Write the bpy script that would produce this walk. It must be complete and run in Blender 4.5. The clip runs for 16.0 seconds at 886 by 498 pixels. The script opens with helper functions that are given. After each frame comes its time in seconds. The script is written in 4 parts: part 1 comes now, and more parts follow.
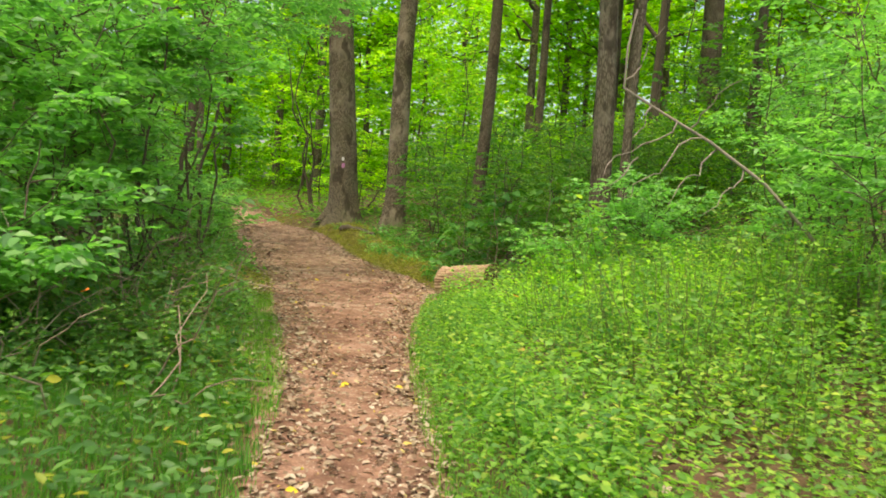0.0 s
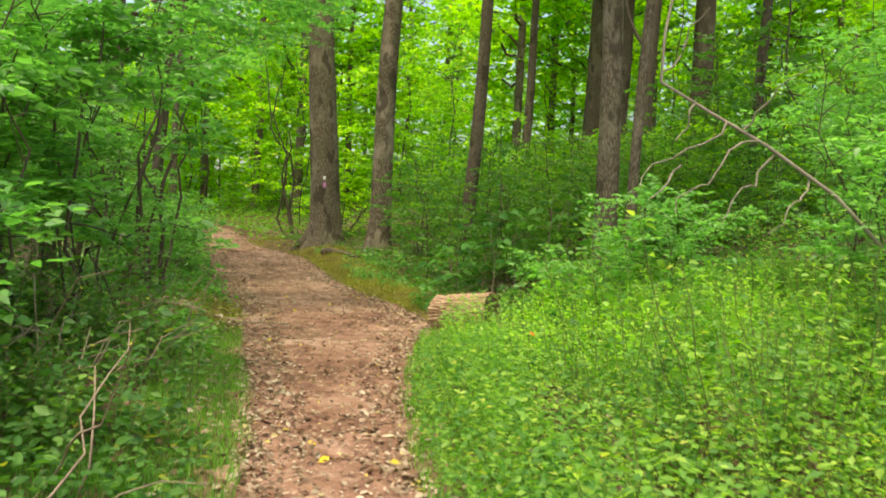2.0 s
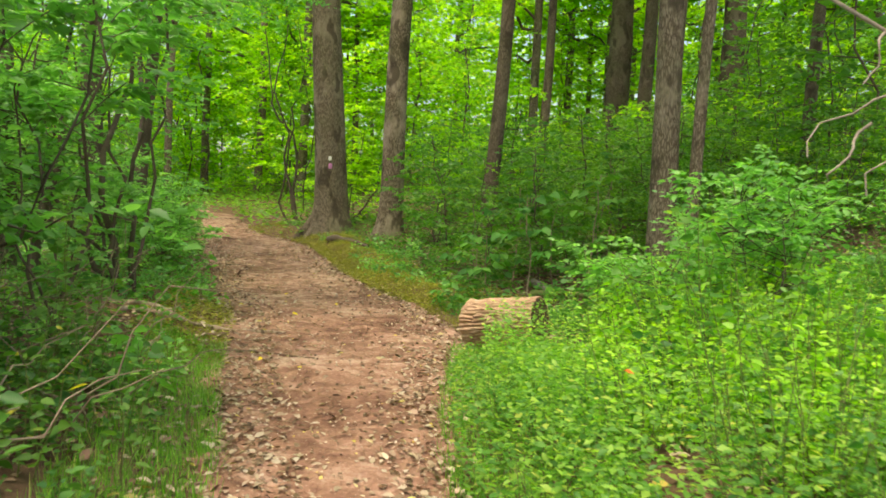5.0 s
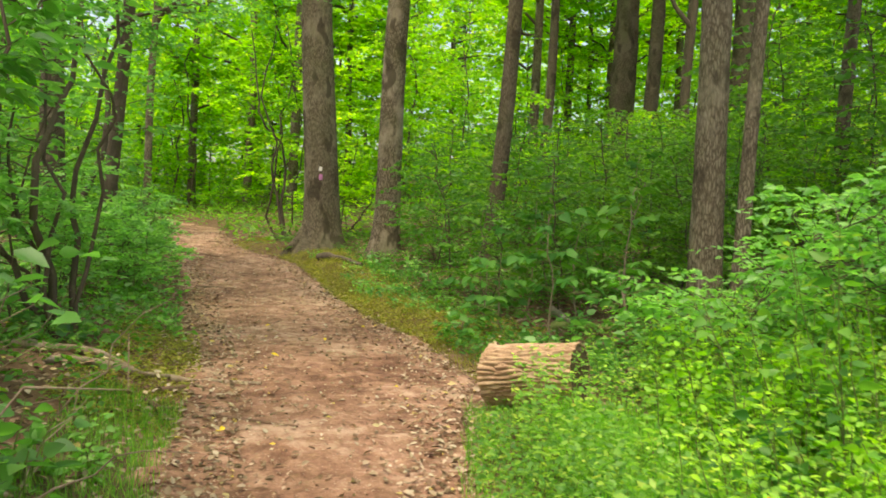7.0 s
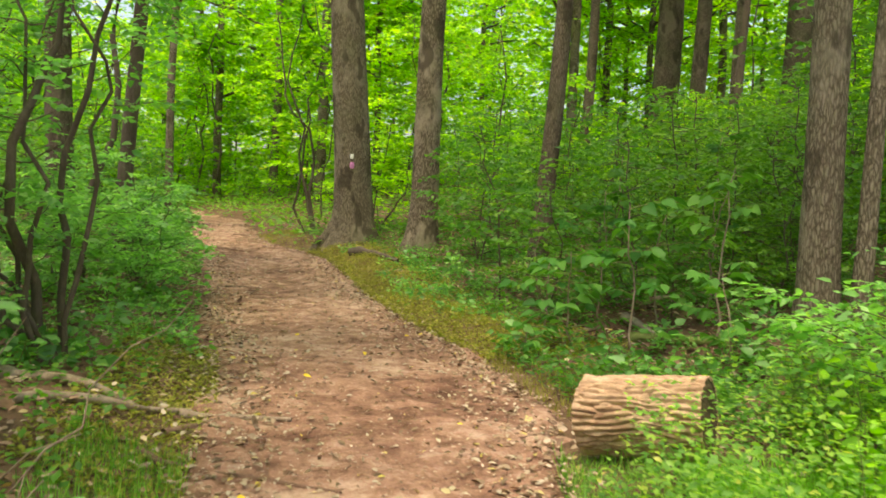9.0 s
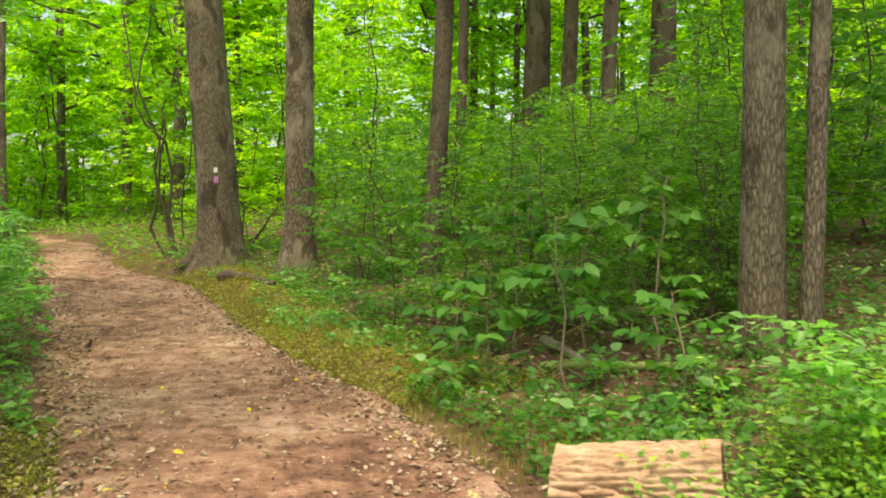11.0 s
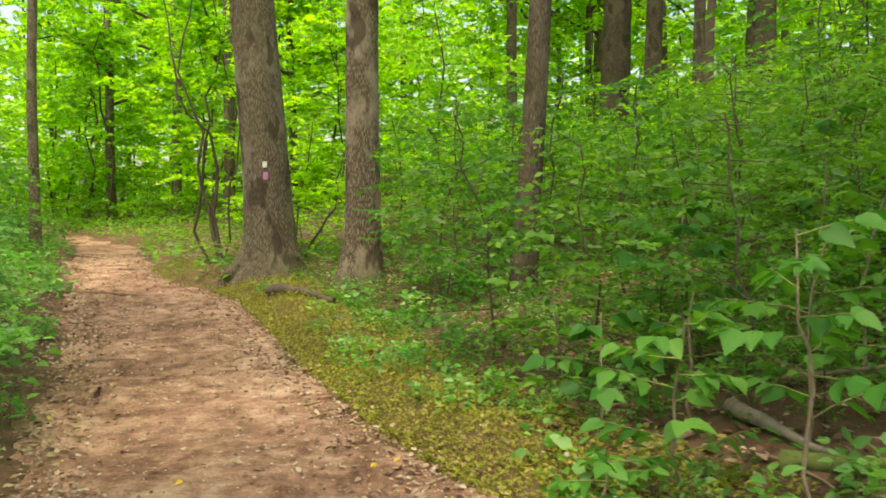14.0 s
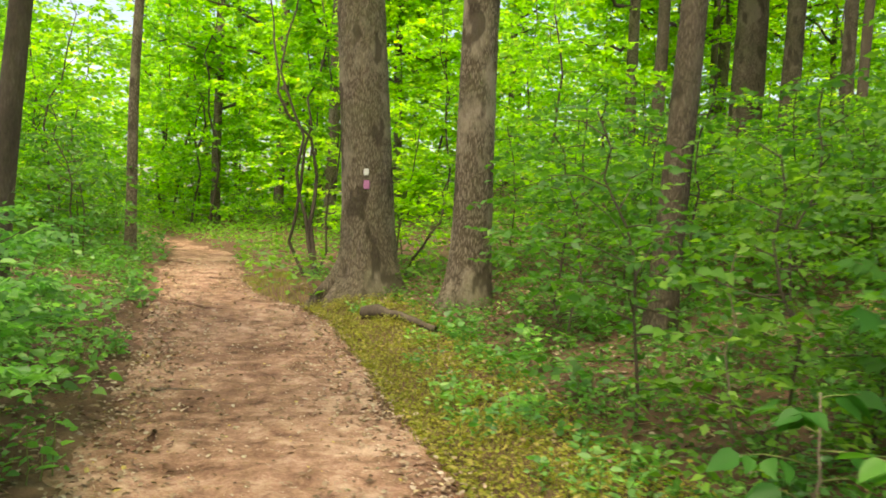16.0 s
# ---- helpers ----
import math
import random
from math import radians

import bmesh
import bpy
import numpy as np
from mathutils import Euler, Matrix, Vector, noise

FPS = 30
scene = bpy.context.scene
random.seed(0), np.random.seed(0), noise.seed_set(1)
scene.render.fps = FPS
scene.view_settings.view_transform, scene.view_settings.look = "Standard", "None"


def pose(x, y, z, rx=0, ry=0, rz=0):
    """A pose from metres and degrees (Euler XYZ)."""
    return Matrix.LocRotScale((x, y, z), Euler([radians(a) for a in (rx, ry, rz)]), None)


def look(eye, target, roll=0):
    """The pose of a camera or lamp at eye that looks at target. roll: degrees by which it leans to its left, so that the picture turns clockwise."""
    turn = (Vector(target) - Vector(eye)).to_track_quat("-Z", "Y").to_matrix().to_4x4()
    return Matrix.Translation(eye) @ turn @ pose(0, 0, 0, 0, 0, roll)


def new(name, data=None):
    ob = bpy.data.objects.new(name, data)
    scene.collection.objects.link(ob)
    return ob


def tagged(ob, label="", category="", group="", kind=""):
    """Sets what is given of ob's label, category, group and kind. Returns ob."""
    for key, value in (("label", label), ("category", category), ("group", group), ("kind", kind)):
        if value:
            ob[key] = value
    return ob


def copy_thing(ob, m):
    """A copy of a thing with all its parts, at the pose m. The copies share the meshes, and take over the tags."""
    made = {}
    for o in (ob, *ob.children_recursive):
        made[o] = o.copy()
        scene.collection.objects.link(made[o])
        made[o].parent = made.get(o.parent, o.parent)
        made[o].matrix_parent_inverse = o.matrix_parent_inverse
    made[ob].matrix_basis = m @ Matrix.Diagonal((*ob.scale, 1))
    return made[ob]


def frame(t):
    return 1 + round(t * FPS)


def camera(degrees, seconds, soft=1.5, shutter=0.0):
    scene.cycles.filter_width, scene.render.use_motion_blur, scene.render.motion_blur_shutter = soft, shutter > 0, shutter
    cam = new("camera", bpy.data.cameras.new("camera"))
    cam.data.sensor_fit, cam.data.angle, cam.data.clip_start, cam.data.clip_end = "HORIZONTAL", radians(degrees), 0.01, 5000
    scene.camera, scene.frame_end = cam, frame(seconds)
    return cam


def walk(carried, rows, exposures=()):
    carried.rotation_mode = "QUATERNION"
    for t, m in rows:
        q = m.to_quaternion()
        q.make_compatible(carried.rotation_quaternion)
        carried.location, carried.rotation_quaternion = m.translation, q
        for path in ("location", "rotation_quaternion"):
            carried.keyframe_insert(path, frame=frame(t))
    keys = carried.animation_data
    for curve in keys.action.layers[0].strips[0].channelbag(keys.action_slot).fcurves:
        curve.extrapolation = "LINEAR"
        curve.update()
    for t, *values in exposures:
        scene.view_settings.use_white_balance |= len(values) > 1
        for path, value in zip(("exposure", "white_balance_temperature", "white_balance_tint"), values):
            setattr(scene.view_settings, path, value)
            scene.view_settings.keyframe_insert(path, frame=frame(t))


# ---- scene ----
cam = camera(55.9, 16.0, soft=1.75, shutter=0.5)
PATH = [
    (0, (0.801, -0.637, 1.159), (0.73, 1.359, 1.054), 3.3),
    (0.5, (0.792, -0.307, 1.151), (0.717, 1.689, 1.049), 2.5),
    (1, (0.739, -0.046, 1.136), (0.679, 1.95, 1.028), 2.7),
    (1.5, (0.672, 0.249, 1.146), (0.649, 2.246, 1.045), 2.7),
    (2, (0.644, 0.528, 1.154), (0.61, 2.527, 1.1), 2.7),
    (2.5, (0.612, 0.768, 1.159), (0.575, 2.768, 1.146), 3.1),
    (3, (0.529, 1.082, 1.171), (0.507, 3.081, 1.143), 3.1),
    (3.5, (0.506, 1.383, 1.16), (0.487, 3.383, 1.123), 2.6),
    (4, (0.476, 1.689, 1.141), (0.459, 3.688, 1.102), 3.0),
    (4.2, (0.454, 1.792, 1.14), (0.421, 3.791, 1.09), 3.1),
    (6.3, (0.215, 3.191, 1.266), (0.173, 5.187, 1.149), 2.2),
    (6.5, (0.192, 3.336, 1.272), (0.17, 5.332, 1.16), 2.3),
    (7, (0.196, 3.688, 1.251), (0.164, 5.686, 1.183), 2.6),
    (7.5, (0.159, 3.957, 1.27), (0.027, 5.951, 1.204), 2.7),
    (8, (-0.005, 4.245, 1.248), (-0.115, 6.24, 1.171), 2.8),
    (8.5, (-0.054, 4.587, 1.223), (-0.15, 6.582, 1.126), 2.9),
    (9, (-0.123, 4.961, 1.267), (-0.215, 6.957, 1.172), 2.4),
    (9.5, (-0.28, 5.264, 1.298), (-0.193, 7.26, 1.2), -0.6),
    (10, (-0.301, 5.525, 1.297), (-0.077, 7.509, 1.181), -0.5),
    (10.2, (-0.312, 5.655, 1.299), (-0.079, 7.638, 1.195), -0.2),
    (12.3, (-0.534, 7.013, 1.392), (-0.356, 9.004, 1.334), 0.1),
    (12.5, (-0.567, 7.22, 1.385), (-0.399, 9.211, 1.321), -0.0),
    (13, (-0.653, 7.619, 1.413), (-0.485, 9.611, 1.343), 0.1),
    (13.5, (-0.623, 8.027, 1.421), (-0.491, 10.021, 1.342), -0.4),
    (14, (-0.649, 8.383, 1.433), (-0.552, 10.379, 1.353), -0.3),
    (14.5, (-0.709, 8.676, 1.462), (-0.625, 10.673, 1.376), -0.6),
    (15, (-0.697, 9.053, 1.453), (-0.667, 11.052, 1.396), 0.5),
    (15.5, (-0.677, 9.389, 1.491), (-0.784, 11.386, 1.449), 2.4),
    (16, (-0.842, 9.749, 1.476), (-0.978, 11.744, 1.428), 2.2),
]
walk(cam, [(t, look(eye, aim, lean)) for t, eye, aim, lean in PATH], [(0, 1.1, 8000, 9), (4, 1.13, 8000, 9), (8, 1.18, 8200, 10), (12, 1.32, 8300, 13), (16, 1.38, 8300, 13)])


# ---- world and light ----
world = bpy.data.worlds.new("world")
scene.world = world
world.use_nodes = True
wn = world.node_tree.nodes
sky = wn.new("ShaderNodeTexSky")
sky.sky_type, sky.sun_disc = "NISHITA", False
sky.sun_elevation, sky.sun_rotation = radians(72), radians(200)
sky.dust_density, sky.air_density = 4.0, 1.0
wn["Background"].inputs["Strength"].default_value = 0.15
world.node_tree.links.new(sky.outputs["Color"], wn["Background"].inputs["Color"])
sun = new("sun", bpy.data.lights.new("sun", "SUN"))
sun.data.energy, sun.data.angle, sun.data.color = 1.0, radians(14), (1.0, 0.96, 0.9)
sun.matrix_world = look((-6.8, -18.6, 61.0), (0, 0, 0))


# ---- materials ----
def material(name):
    m = bpy.data.materials.new(name)
    m.use_nodes = True
    m.node_tree.nodes.clear()
    out = m.node_tree.nodes.new("ShaderNodeOutputMaterial")
    return m, m.node_tree.nodes, m.node_tree.links, out


def ramp(nodes, stops):
    r = nodes.new("ShaderNodeValToRGB")
    els = r.color_ramp.elements
    while len(els) < len(stops):
        els.new(0.5)
    for e, (p, c) in zip(els, stops):
        e.position, e.color = p, (*c, 1)
    return r


def noise_tex(nodes, links, scale, detail=4.0, rough=0.6, stretch=None):
    n = nodes.new("ShaderNodeTexNoise")
    n.inputs["Scale"].default_value, n.inputs["Detail"].default_value, n.inputs["Roughness"].default_value = scale, detail, rough
    c = nodes.new("ShaderNodeTexCoord")
    if stretch:
        mp = nodes.new("ShaderNodeMapping")
        mp.inputs["Scale"].default_value = stretch
        links.new(c.outputs["Object"], mp.inputs["Vector"])
        links.new(mp.outputs["Vector"], n.inputs["Vector"])
    else:
        links.new(c.outputs["Object"], n.inputs["Vector"])
    return n


def leaf_material(name, stops, glow, through_share=0.42, gloss=0.35, spread=0.24):
    """Leaf: a colour of its own for each leaf, lit through from behind; glow multiplies the transmitted colour."""
    m, nodes, links, out = material(name)
    geo, info = nodes.new("ShaderNodeNewGeometry"), nodes.new("ShaderNodeObjectInfo")
    r = ramp(nodes, stops)
    links.new(geo.outputs["Random Per Island"], r.inputs["Fac"])
    hsv = nodes.new("ShaderNodeHueSaturation")
    vary = nodes.new("ShaderNodeMapRange")
    vary.inputs["To Min"].default_value, vary.inputs["To Max"].default_value = 1 - spread, 1 + spread
    hue = nodes.new("ShaderNodeMapRange")
    hue.inputs["To Min"].default_value, hue.inputs["To Max"].default_value = 0.5 + spread * 0.07, 0.5 - spread * 0.07
    links.new(info.outputs["Random"], hue.inputs["Value"])
    links.new(hue.outputs["Result"], hsv.inputs["Hue"])
    links.new(info.outputs["Random"], vary.inputs["Value"])
    links.new(vary.outputs["Result"], hsv.inputs["Value"])
    links.new(r.outputs["Color"], hsv.inputs["Color"])
    p = nodes.new("ShaderNodeBsdfPrincipled")
    p.inputs["Roughness"].default_value = 0.5
    p.inputs["Specular IOR Level"].default_value = gloss
    links.new(hsv.outputs["Color"], p.inputs["Base Color"])
    tr = nodes.new("ShaderNodeBsdfTranslucent")
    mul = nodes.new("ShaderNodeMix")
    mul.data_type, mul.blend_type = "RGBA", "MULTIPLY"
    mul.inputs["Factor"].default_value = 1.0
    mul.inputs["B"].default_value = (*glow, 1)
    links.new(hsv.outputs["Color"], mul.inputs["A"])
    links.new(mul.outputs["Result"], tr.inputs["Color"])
    mix = nodes.new("ShaderNodeMixShader")
    mix.inputs["Fac"].default_value = through_share
    links.new(p.outputs["BSDF"], mix.inputs[1])
    links.new(tr.outputs["BSDF"], mix.inputs[2])
    links.new(mix.outputs["Shader"], out.inputs["Surface"])
    return m


def rough_material(name, stops, scale, bump=0.5, stretch=None, fine=40.0, rough=0.9, dist=0.02):
    """Matt natural surface with two scales of mottling and relief."""
    m, nodes, links, out = material(name)
    big, small = noise_tex(nodes, links, scale, 5, 0.65, stretch), noise_tex(nodes, links, fine, 4, 0.7, stretch)
    mixer = nodes.new("ShaderNodeMath")
    mixer.operation = "MULTIPLY_ADD"
    mixer.inputs[1].default_value = 0.45
    links.new(small.outputs["Fac"], mixer.inputs[0])
    half = nodes.new("ShaderNodeMath")
    half.operation = "MULTIPLY"
    half.inputs[1].default_value = 0.55
    links.new(big.outputs["Fac"], half.inputs[0])
    links.new(half.outputs["Value"], mixer.inputs[2])
    r = ramp(nodes, stops)
    links.new(mixer.outputs["Value"], r.inputs["Fac"])
    p = nodes.new("ShaderNodeBsdfPrincipled")
    p.inputs["Roughness"].default_value = rough
    p.inputs["Specular IOR Level"].default_value = 0.2
    links.new(r.outputs["Color"], p.inputs["Base Color"])
    b = nodes.new("ShaderNodeBump")
    b.inputs["Strength"].default_value, b.inputs["Distance"].default_value = bump, dist
    links.new(mixer.outputs["Value"], b.inputs["Height"])
    links.new(b.outputs["Normal"], p.inputs["Normal"])
    links.new(p.outputs["BSDF"], out.inputs["Surface"])
    return m


def math_node(nodes, links, op, a, b):
    n = nodes.new("ShaderNodeMath")
    n.operation = op
    for sock, v in ((n.inputs[0], a), (n.inputs[1], b)):
        if isinstance(v, (int, float)):
            sock.default_value = v
        else:
            links.new(v, sock)
    return n.outputs["Value"]


def blend(nodes, links, fac, a, b, mode="MIX"):
    n = nodes.new("ShaderNodeMix")
    n.data_type, n.blend_type = "RGBA", mode
    links.new(fac, n.inputs["Factor"])
    for sock, v in ((n.inputs["A"], a), (n.inputs["B"], b)):
        if isinstance(v, tuple):
            sock.default_value = (*v, 1)
        else:
            links.new(v, sock)
    return n.outputs["Result"]


def bark_material(name, dark, mid, pale, moss, shed=0.52, share=0.65):
    """Furrowed bark: long plates with dark cracks, dark scars, pale lichen and a green cast."""
    m, nodes, links, out = material(name)
    coord = nodes.new("ShaderNodeTexCoord")
    warp = noise_tex(nodes, links, 6.0, 3, 0.6)
    mp = nodes.new("ShaderNodeMapping")
    mp.inputs["Scale"].default_value = (1, 1, 0.2)
    links.new(coord.outputs["Object"], mp.inputs["Vector"])
    add = nodes.new("ShaderNodeVectorMath")
    add.operation = "MULTIPLY_ADD"
    add.inputs[1].default_value = (0.05, 0.05, 0.03)
    links.new(warp.outputs["Color"], add.inputs[0])
    links.new(mp.outputs["Vector"], add.inputs[2])
    vor = nodes.new("ShaderNodeTexVoronoi")
    vor.feature = "DISTANCE_TO_EDGE"
    vor.inputs["Scale"].default_value = 44.0
    links.new(add.outputs["Vector"], vor.inputs["Vector"])
    plate = nodes.new("ShaderNodeMapRange")
    plate.inputs["From Max"].default_value = 0.28
    links.new(vor.outputs["Distance"], plate.inputs["Value"])
    fine = noise_tex(nodes, links, 45.0, 4, 0.7, (1, 1, 0.35))
    patch = noise_tex(nodes, links, 1.7, 4, 0.6, (1, 1, 0.6))
    scar = noise_tex(nodes, links, 3.2, 3, 0.5, (1, 1, 0.45))
    green = noise_tex(nodes, links, 0.9, 3, 0.6)
    h = math_node(nodes, links, "ADD", math_node(nodes, links, "MULTIPLY", plate.outputs["Result"], 0.42), math_node(nodes, links, "MULTIPLY", fine.outputs["Fac"], 0.6))
    tone = ramp(nodes, [(0.2, dark), (0.52, mid), (0.88, pale)])
    links.new(h, tone.inputs["Fac"])
    lich = ramp(nodes, [(shed, (0, 0, 0)), (shed + 0.1, (1, 1, 1))])
    links.new(patch.outputs["Fac"], lich.inputs["Fac"])
    c = blend(nodes, links, math_node(nodes, links, "MULTIPLY", lich.outputs["Color"], share), tone.outputs["Color"], pale)
    sc = ramp(nodes, [(0.57, (0, 0, 0)), (0.62, (1, 1, 1))])
    links.new(scar.outputs["Fac"], sc.inputs["Fac"])
    c = blend(nodes, links, math_node(nodes, links, "MULTIPLY", sc.outputs["Color"], 0.75), c, dark)
    gr = ramp(nodes, [(0.5, (0, 0, 0)), (0.7, (1, 1, 1))])
    links.new(green.outputs["Fac"], gr.inputs["Fac"])
    c = blend(nodes, links, math_node(nodes, links, "MULTIPLY", gr.outputs["Color"], 0.4), c, moss)
    p = nodes.new("ShaderNodeBsdfPrincipled")
    p.inputs["Roughness"].default_value, p.inputs["Specular IOR Level"].default_value = 0.92, 0.15
    links.new(c, p.inputs["Base Color"])
    b = nodes.new("ShaderNodeBump")
    b.inputs["Strength"].default_value, b.inputs["Distance"].default_value = 0.8, 0.02
    links.new(h, b.inputs["Height"])
    links.new(b.outputs["Normal"], p.inputs["Normal"])
    links.new(p.outputs["BSDF"], out.inputs["Surface"])
    return m


def clay_material(name):
    """Trodden clay: damp and dusty patches, crumbs, small stones and heel marks."""
    m, nodes, links, out = material(name)
    big, mid = noise_tex(nodes, links, 0.8, 4, 0.6), noise_tex(nodes, links, 5.0, 5, 0.65)
    fine = noise_tex(nodes, links, 38.0, 4, 0.75)
    coord = nodes.new("ShaderNodeTexCoord")
    vor = nodes.new("ShaderNodeTexVoronoi")
    vor.inputs["Scale"].default_value = 32.0
    links.new(coord.outputs["Object"], vor.inputs["Vector"])
    f = math_node(nodes, links, "ADD", math_node(nodes, links, "MULTIPLY", big.outputs["Fac"], 0.4), math_node(nodes, links, "MULTIPLY", mid.outputs["Fac"], 0.5))
    f = math_node(nodes, links, "SUBTRACT", f, 0.05)
    f = math_node(nodes, links, "ADD", f, math_node(nodes, links, "MULTIPLY", fine.outputs["Fac"], 0.25))
    tone = ramp(nodes, [(0.4, (0.11, 0.055, 0.036)), (0.485, (0.215, 0.115, 0.076)), (0.555, (0.32, 0.182, 0.124)), (0.65, (0.48, 0.33, 0.245))])
    links.new(f, tone.inputs["Fac"])
    tan = ramp(nodes, [(0.4, (0.11, 0.062, 0.038)), (0.485, (0.225, 0.128, 0.083)), (0.555, (0.35, 0.216, 0.148)), (0.65, (0.52, 0.37, 0.27))])
    links.new(f, tan.inputs["Fac"])
    sep = nodes.new("ShaderNodeSeparateXYZ")
    links.new(coord.outputs["Object"], sep.inputs["Vector"])
    along = math_node(nodes, links, "ADD", math_node(nodes, links, "MULTIPLY", sep.outputs["Y"], 0.14), math_node(nodes, links, "MULTIPLY", big.outputs["Fac"], 1.6))
    turn = ramp(nodes, [(0.0, (0, 0, 0)), (1.0, (1, 1, 1))])
    links.new(math_node(nodes, links, "SUBTRACT", along, 2.1), turn.inputs["Fac"])
    clay = blend(nodes, links, turn.outputs["Color"], tone.outputs["Color"], tan.outputs["Color"])
    st = ramp(nodes, [(0.1, (1, 1, 1)), (0.17, (0, 0, 0))])
    links.new(vor.outputs["Distance"], st.inputs["Fac"])
    c = blend(nodes, links, math_node(nodes, links, "MULTIPLY", st.outputs["Color"], 0.55), clay, (0.5, 0.38, 0.3))
    p = nodes.new("ShaderNodeBsdfPrincipled")
    p.inputs["Roughness"].default_value, p.inputs["Specular IOR Level"].default_value = 0.93, 0.2
    links.new(c, p.inputs["Base Color"])
    h = math_node(nodes, links, "ADD", math_node(nodes, links, "MULTIPLY", mid.outputs["Fac"], 1.2), math_node(nodes, links, "MULTIPLY", fine.outputs["Fac"], 0.3))
    b = nodes.new("ShaderNodeBump")
    b.inputs["Strength"].default_value, b.inputs["Distance"].default_value = 0.7, 0.045
    links.new(h, b.inputs["Height"])
    links.new(b.outputs["Normal"], p.inputs["Normal"])
    links.new(p.outputs["BSDF"], out.inputs["Surface"])
    return m


# Tint above one: extra brightness put into the light that leaves pass on.
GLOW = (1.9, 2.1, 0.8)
# Base and translucency raised: bright sky among distant leaves put into their colour.
M_leaf_far_bright = leaf_material("sky-brightened far leaves", [(0, (0.09, 0.25, 0.018)), (0.5, (0.16, 0.37, 0.024)), (0.9, (0.26, 0.5, 0.032)), (1, (0.42, 0.48, 0.06))], (2.0, 2.2, 0.9), 0.56)
# Darker green than the far leaves: shade under the canopy put into the colour.
M_leaf_mid_shaded = leaf_material("shade-darkened understory leaves", [(0, (0.055, 0.165, 0.024)), (0.6, (0.09, 0.245, 0.03)), (1, (0.15, 0.33, 0.04))], GLOW, 0.4, 0.45)
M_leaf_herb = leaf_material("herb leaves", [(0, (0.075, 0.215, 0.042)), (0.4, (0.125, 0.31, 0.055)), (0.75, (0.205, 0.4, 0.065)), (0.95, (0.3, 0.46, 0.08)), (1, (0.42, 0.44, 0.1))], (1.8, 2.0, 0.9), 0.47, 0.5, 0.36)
# A lighter species, its colour raised further to paint light onto the bank.
M_leaf_lime_lit = leaf_material("light-raised lime herb leaves", [(0, (0.15, 0.36, 0.035)), (0.5, (0.26, 0.52, 0.05)), (0.95, (0.4, 0.64, 0.07)), (1, (0.55, 0.55, 0.1))], GLOW, 0.4, 0.45)
# Base lifted and bluer than the other leaves: sky sheen painted in.
M_leaf_shrub_sheen = leaf_material("sheen-lifted shrub leaves", [(0, (0.09, 0.25, 0.06)), (0.6, (0.15, 0.37, 0.085)), (1, (0.24, 0.47, 0.125))], (1.7, 2.1, 1.0), 0.46, 0.9)
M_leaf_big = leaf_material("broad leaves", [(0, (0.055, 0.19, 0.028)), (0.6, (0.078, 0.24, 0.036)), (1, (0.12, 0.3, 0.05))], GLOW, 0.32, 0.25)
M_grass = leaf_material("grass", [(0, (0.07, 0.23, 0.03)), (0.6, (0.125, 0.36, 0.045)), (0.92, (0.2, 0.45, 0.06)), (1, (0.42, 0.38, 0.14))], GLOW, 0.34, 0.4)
# Lit copy of the grass: the bank's light is put into its colour.
M_grass_lit = leaf_material("light-raised grass", [(0, (0.12, 0.33, 0.05)), (0.6, (0.2, 0.47, 0.07)), (1, (0.32, 0.56, 0.09))], GLOW, 0.4, 0.4)
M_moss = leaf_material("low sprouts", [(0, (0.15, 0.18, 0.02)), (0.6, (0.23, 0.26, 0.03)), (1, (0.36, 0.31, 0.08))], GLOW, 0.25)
M_litter = leaf_material("dead leaves", [(0, (0.08, 0.045, 0.028)), (0.3, (0.19, 0.11, 0.07)), (0.6, (0.38, 0.25, 0.17)), (0.93, (0.62, 0.5, 0.37)), (1, (0.62, 0.46, 0.06))], (0.8, 0.6, 0.4), 0.06, 0.2)
M_path_leaf = leaf_material("dry path leaves", [(0, (0.12, 0.07, 0.045)), (0.35, (0.32, 0.21, 0.14)), (0.7, (0.5, 0.38, 0.275)), (0.95, (0.62, 0.52, 0.4)), (1, (0.62, 0.46, 0.06))], (0.8, 0.6, 0.4), 0.06, 0.2)
M_dirt = clay_material("trodden clay")
M_soil = rough_material("leaf mould", [(0.3, (0.06, 0.036, 0.022)), (0.5, (0.15, 0.09, 0.055)), (0.7, (0.28, 0.18, 0.115))], 3.0, 0.8, None, 45.0, 0.95, 0.03)
M_bark = bark_material("furrowed grey bark", (0.05, 0.04, 0.025), (0.165, 0.135, 0.09), (0.3, 0.26, 0.185), (0.12, 0.13, 0.06))
M_bark_patchy = bark_material("patchy tan bark", (0.045, 0.034, 0.022), (0.15, 0.12, 0.08), (0.36, 0.3, 0.22), (0.12, 0.125, 0.06), 0.5, 0.75)
M_bark_brown = bark_material("brown bark", (0.045, 0.034, 0.022), (0.115, 0.092, 0.062), (0.2, 0.165, 0.115), (0.095, 0.105, 0.05))
M_bark_dark = rough_material("dark bark", [(0.3, (0.05, 0.038, 0.026)), (0.55, (0.12, 0.095, 0.066)), (0.75, (0.21, 0.175, 0.125))], 8.0, 0.7, (1, 1, 0.3), 50.0, 0.9, 0.01)
M_stem = rough_material("green brown stems", [(0.3, (0.13, 0.16, 0.05)), (0.7, (0.25, 0.3, 0.1))], 12.0, 0.3)
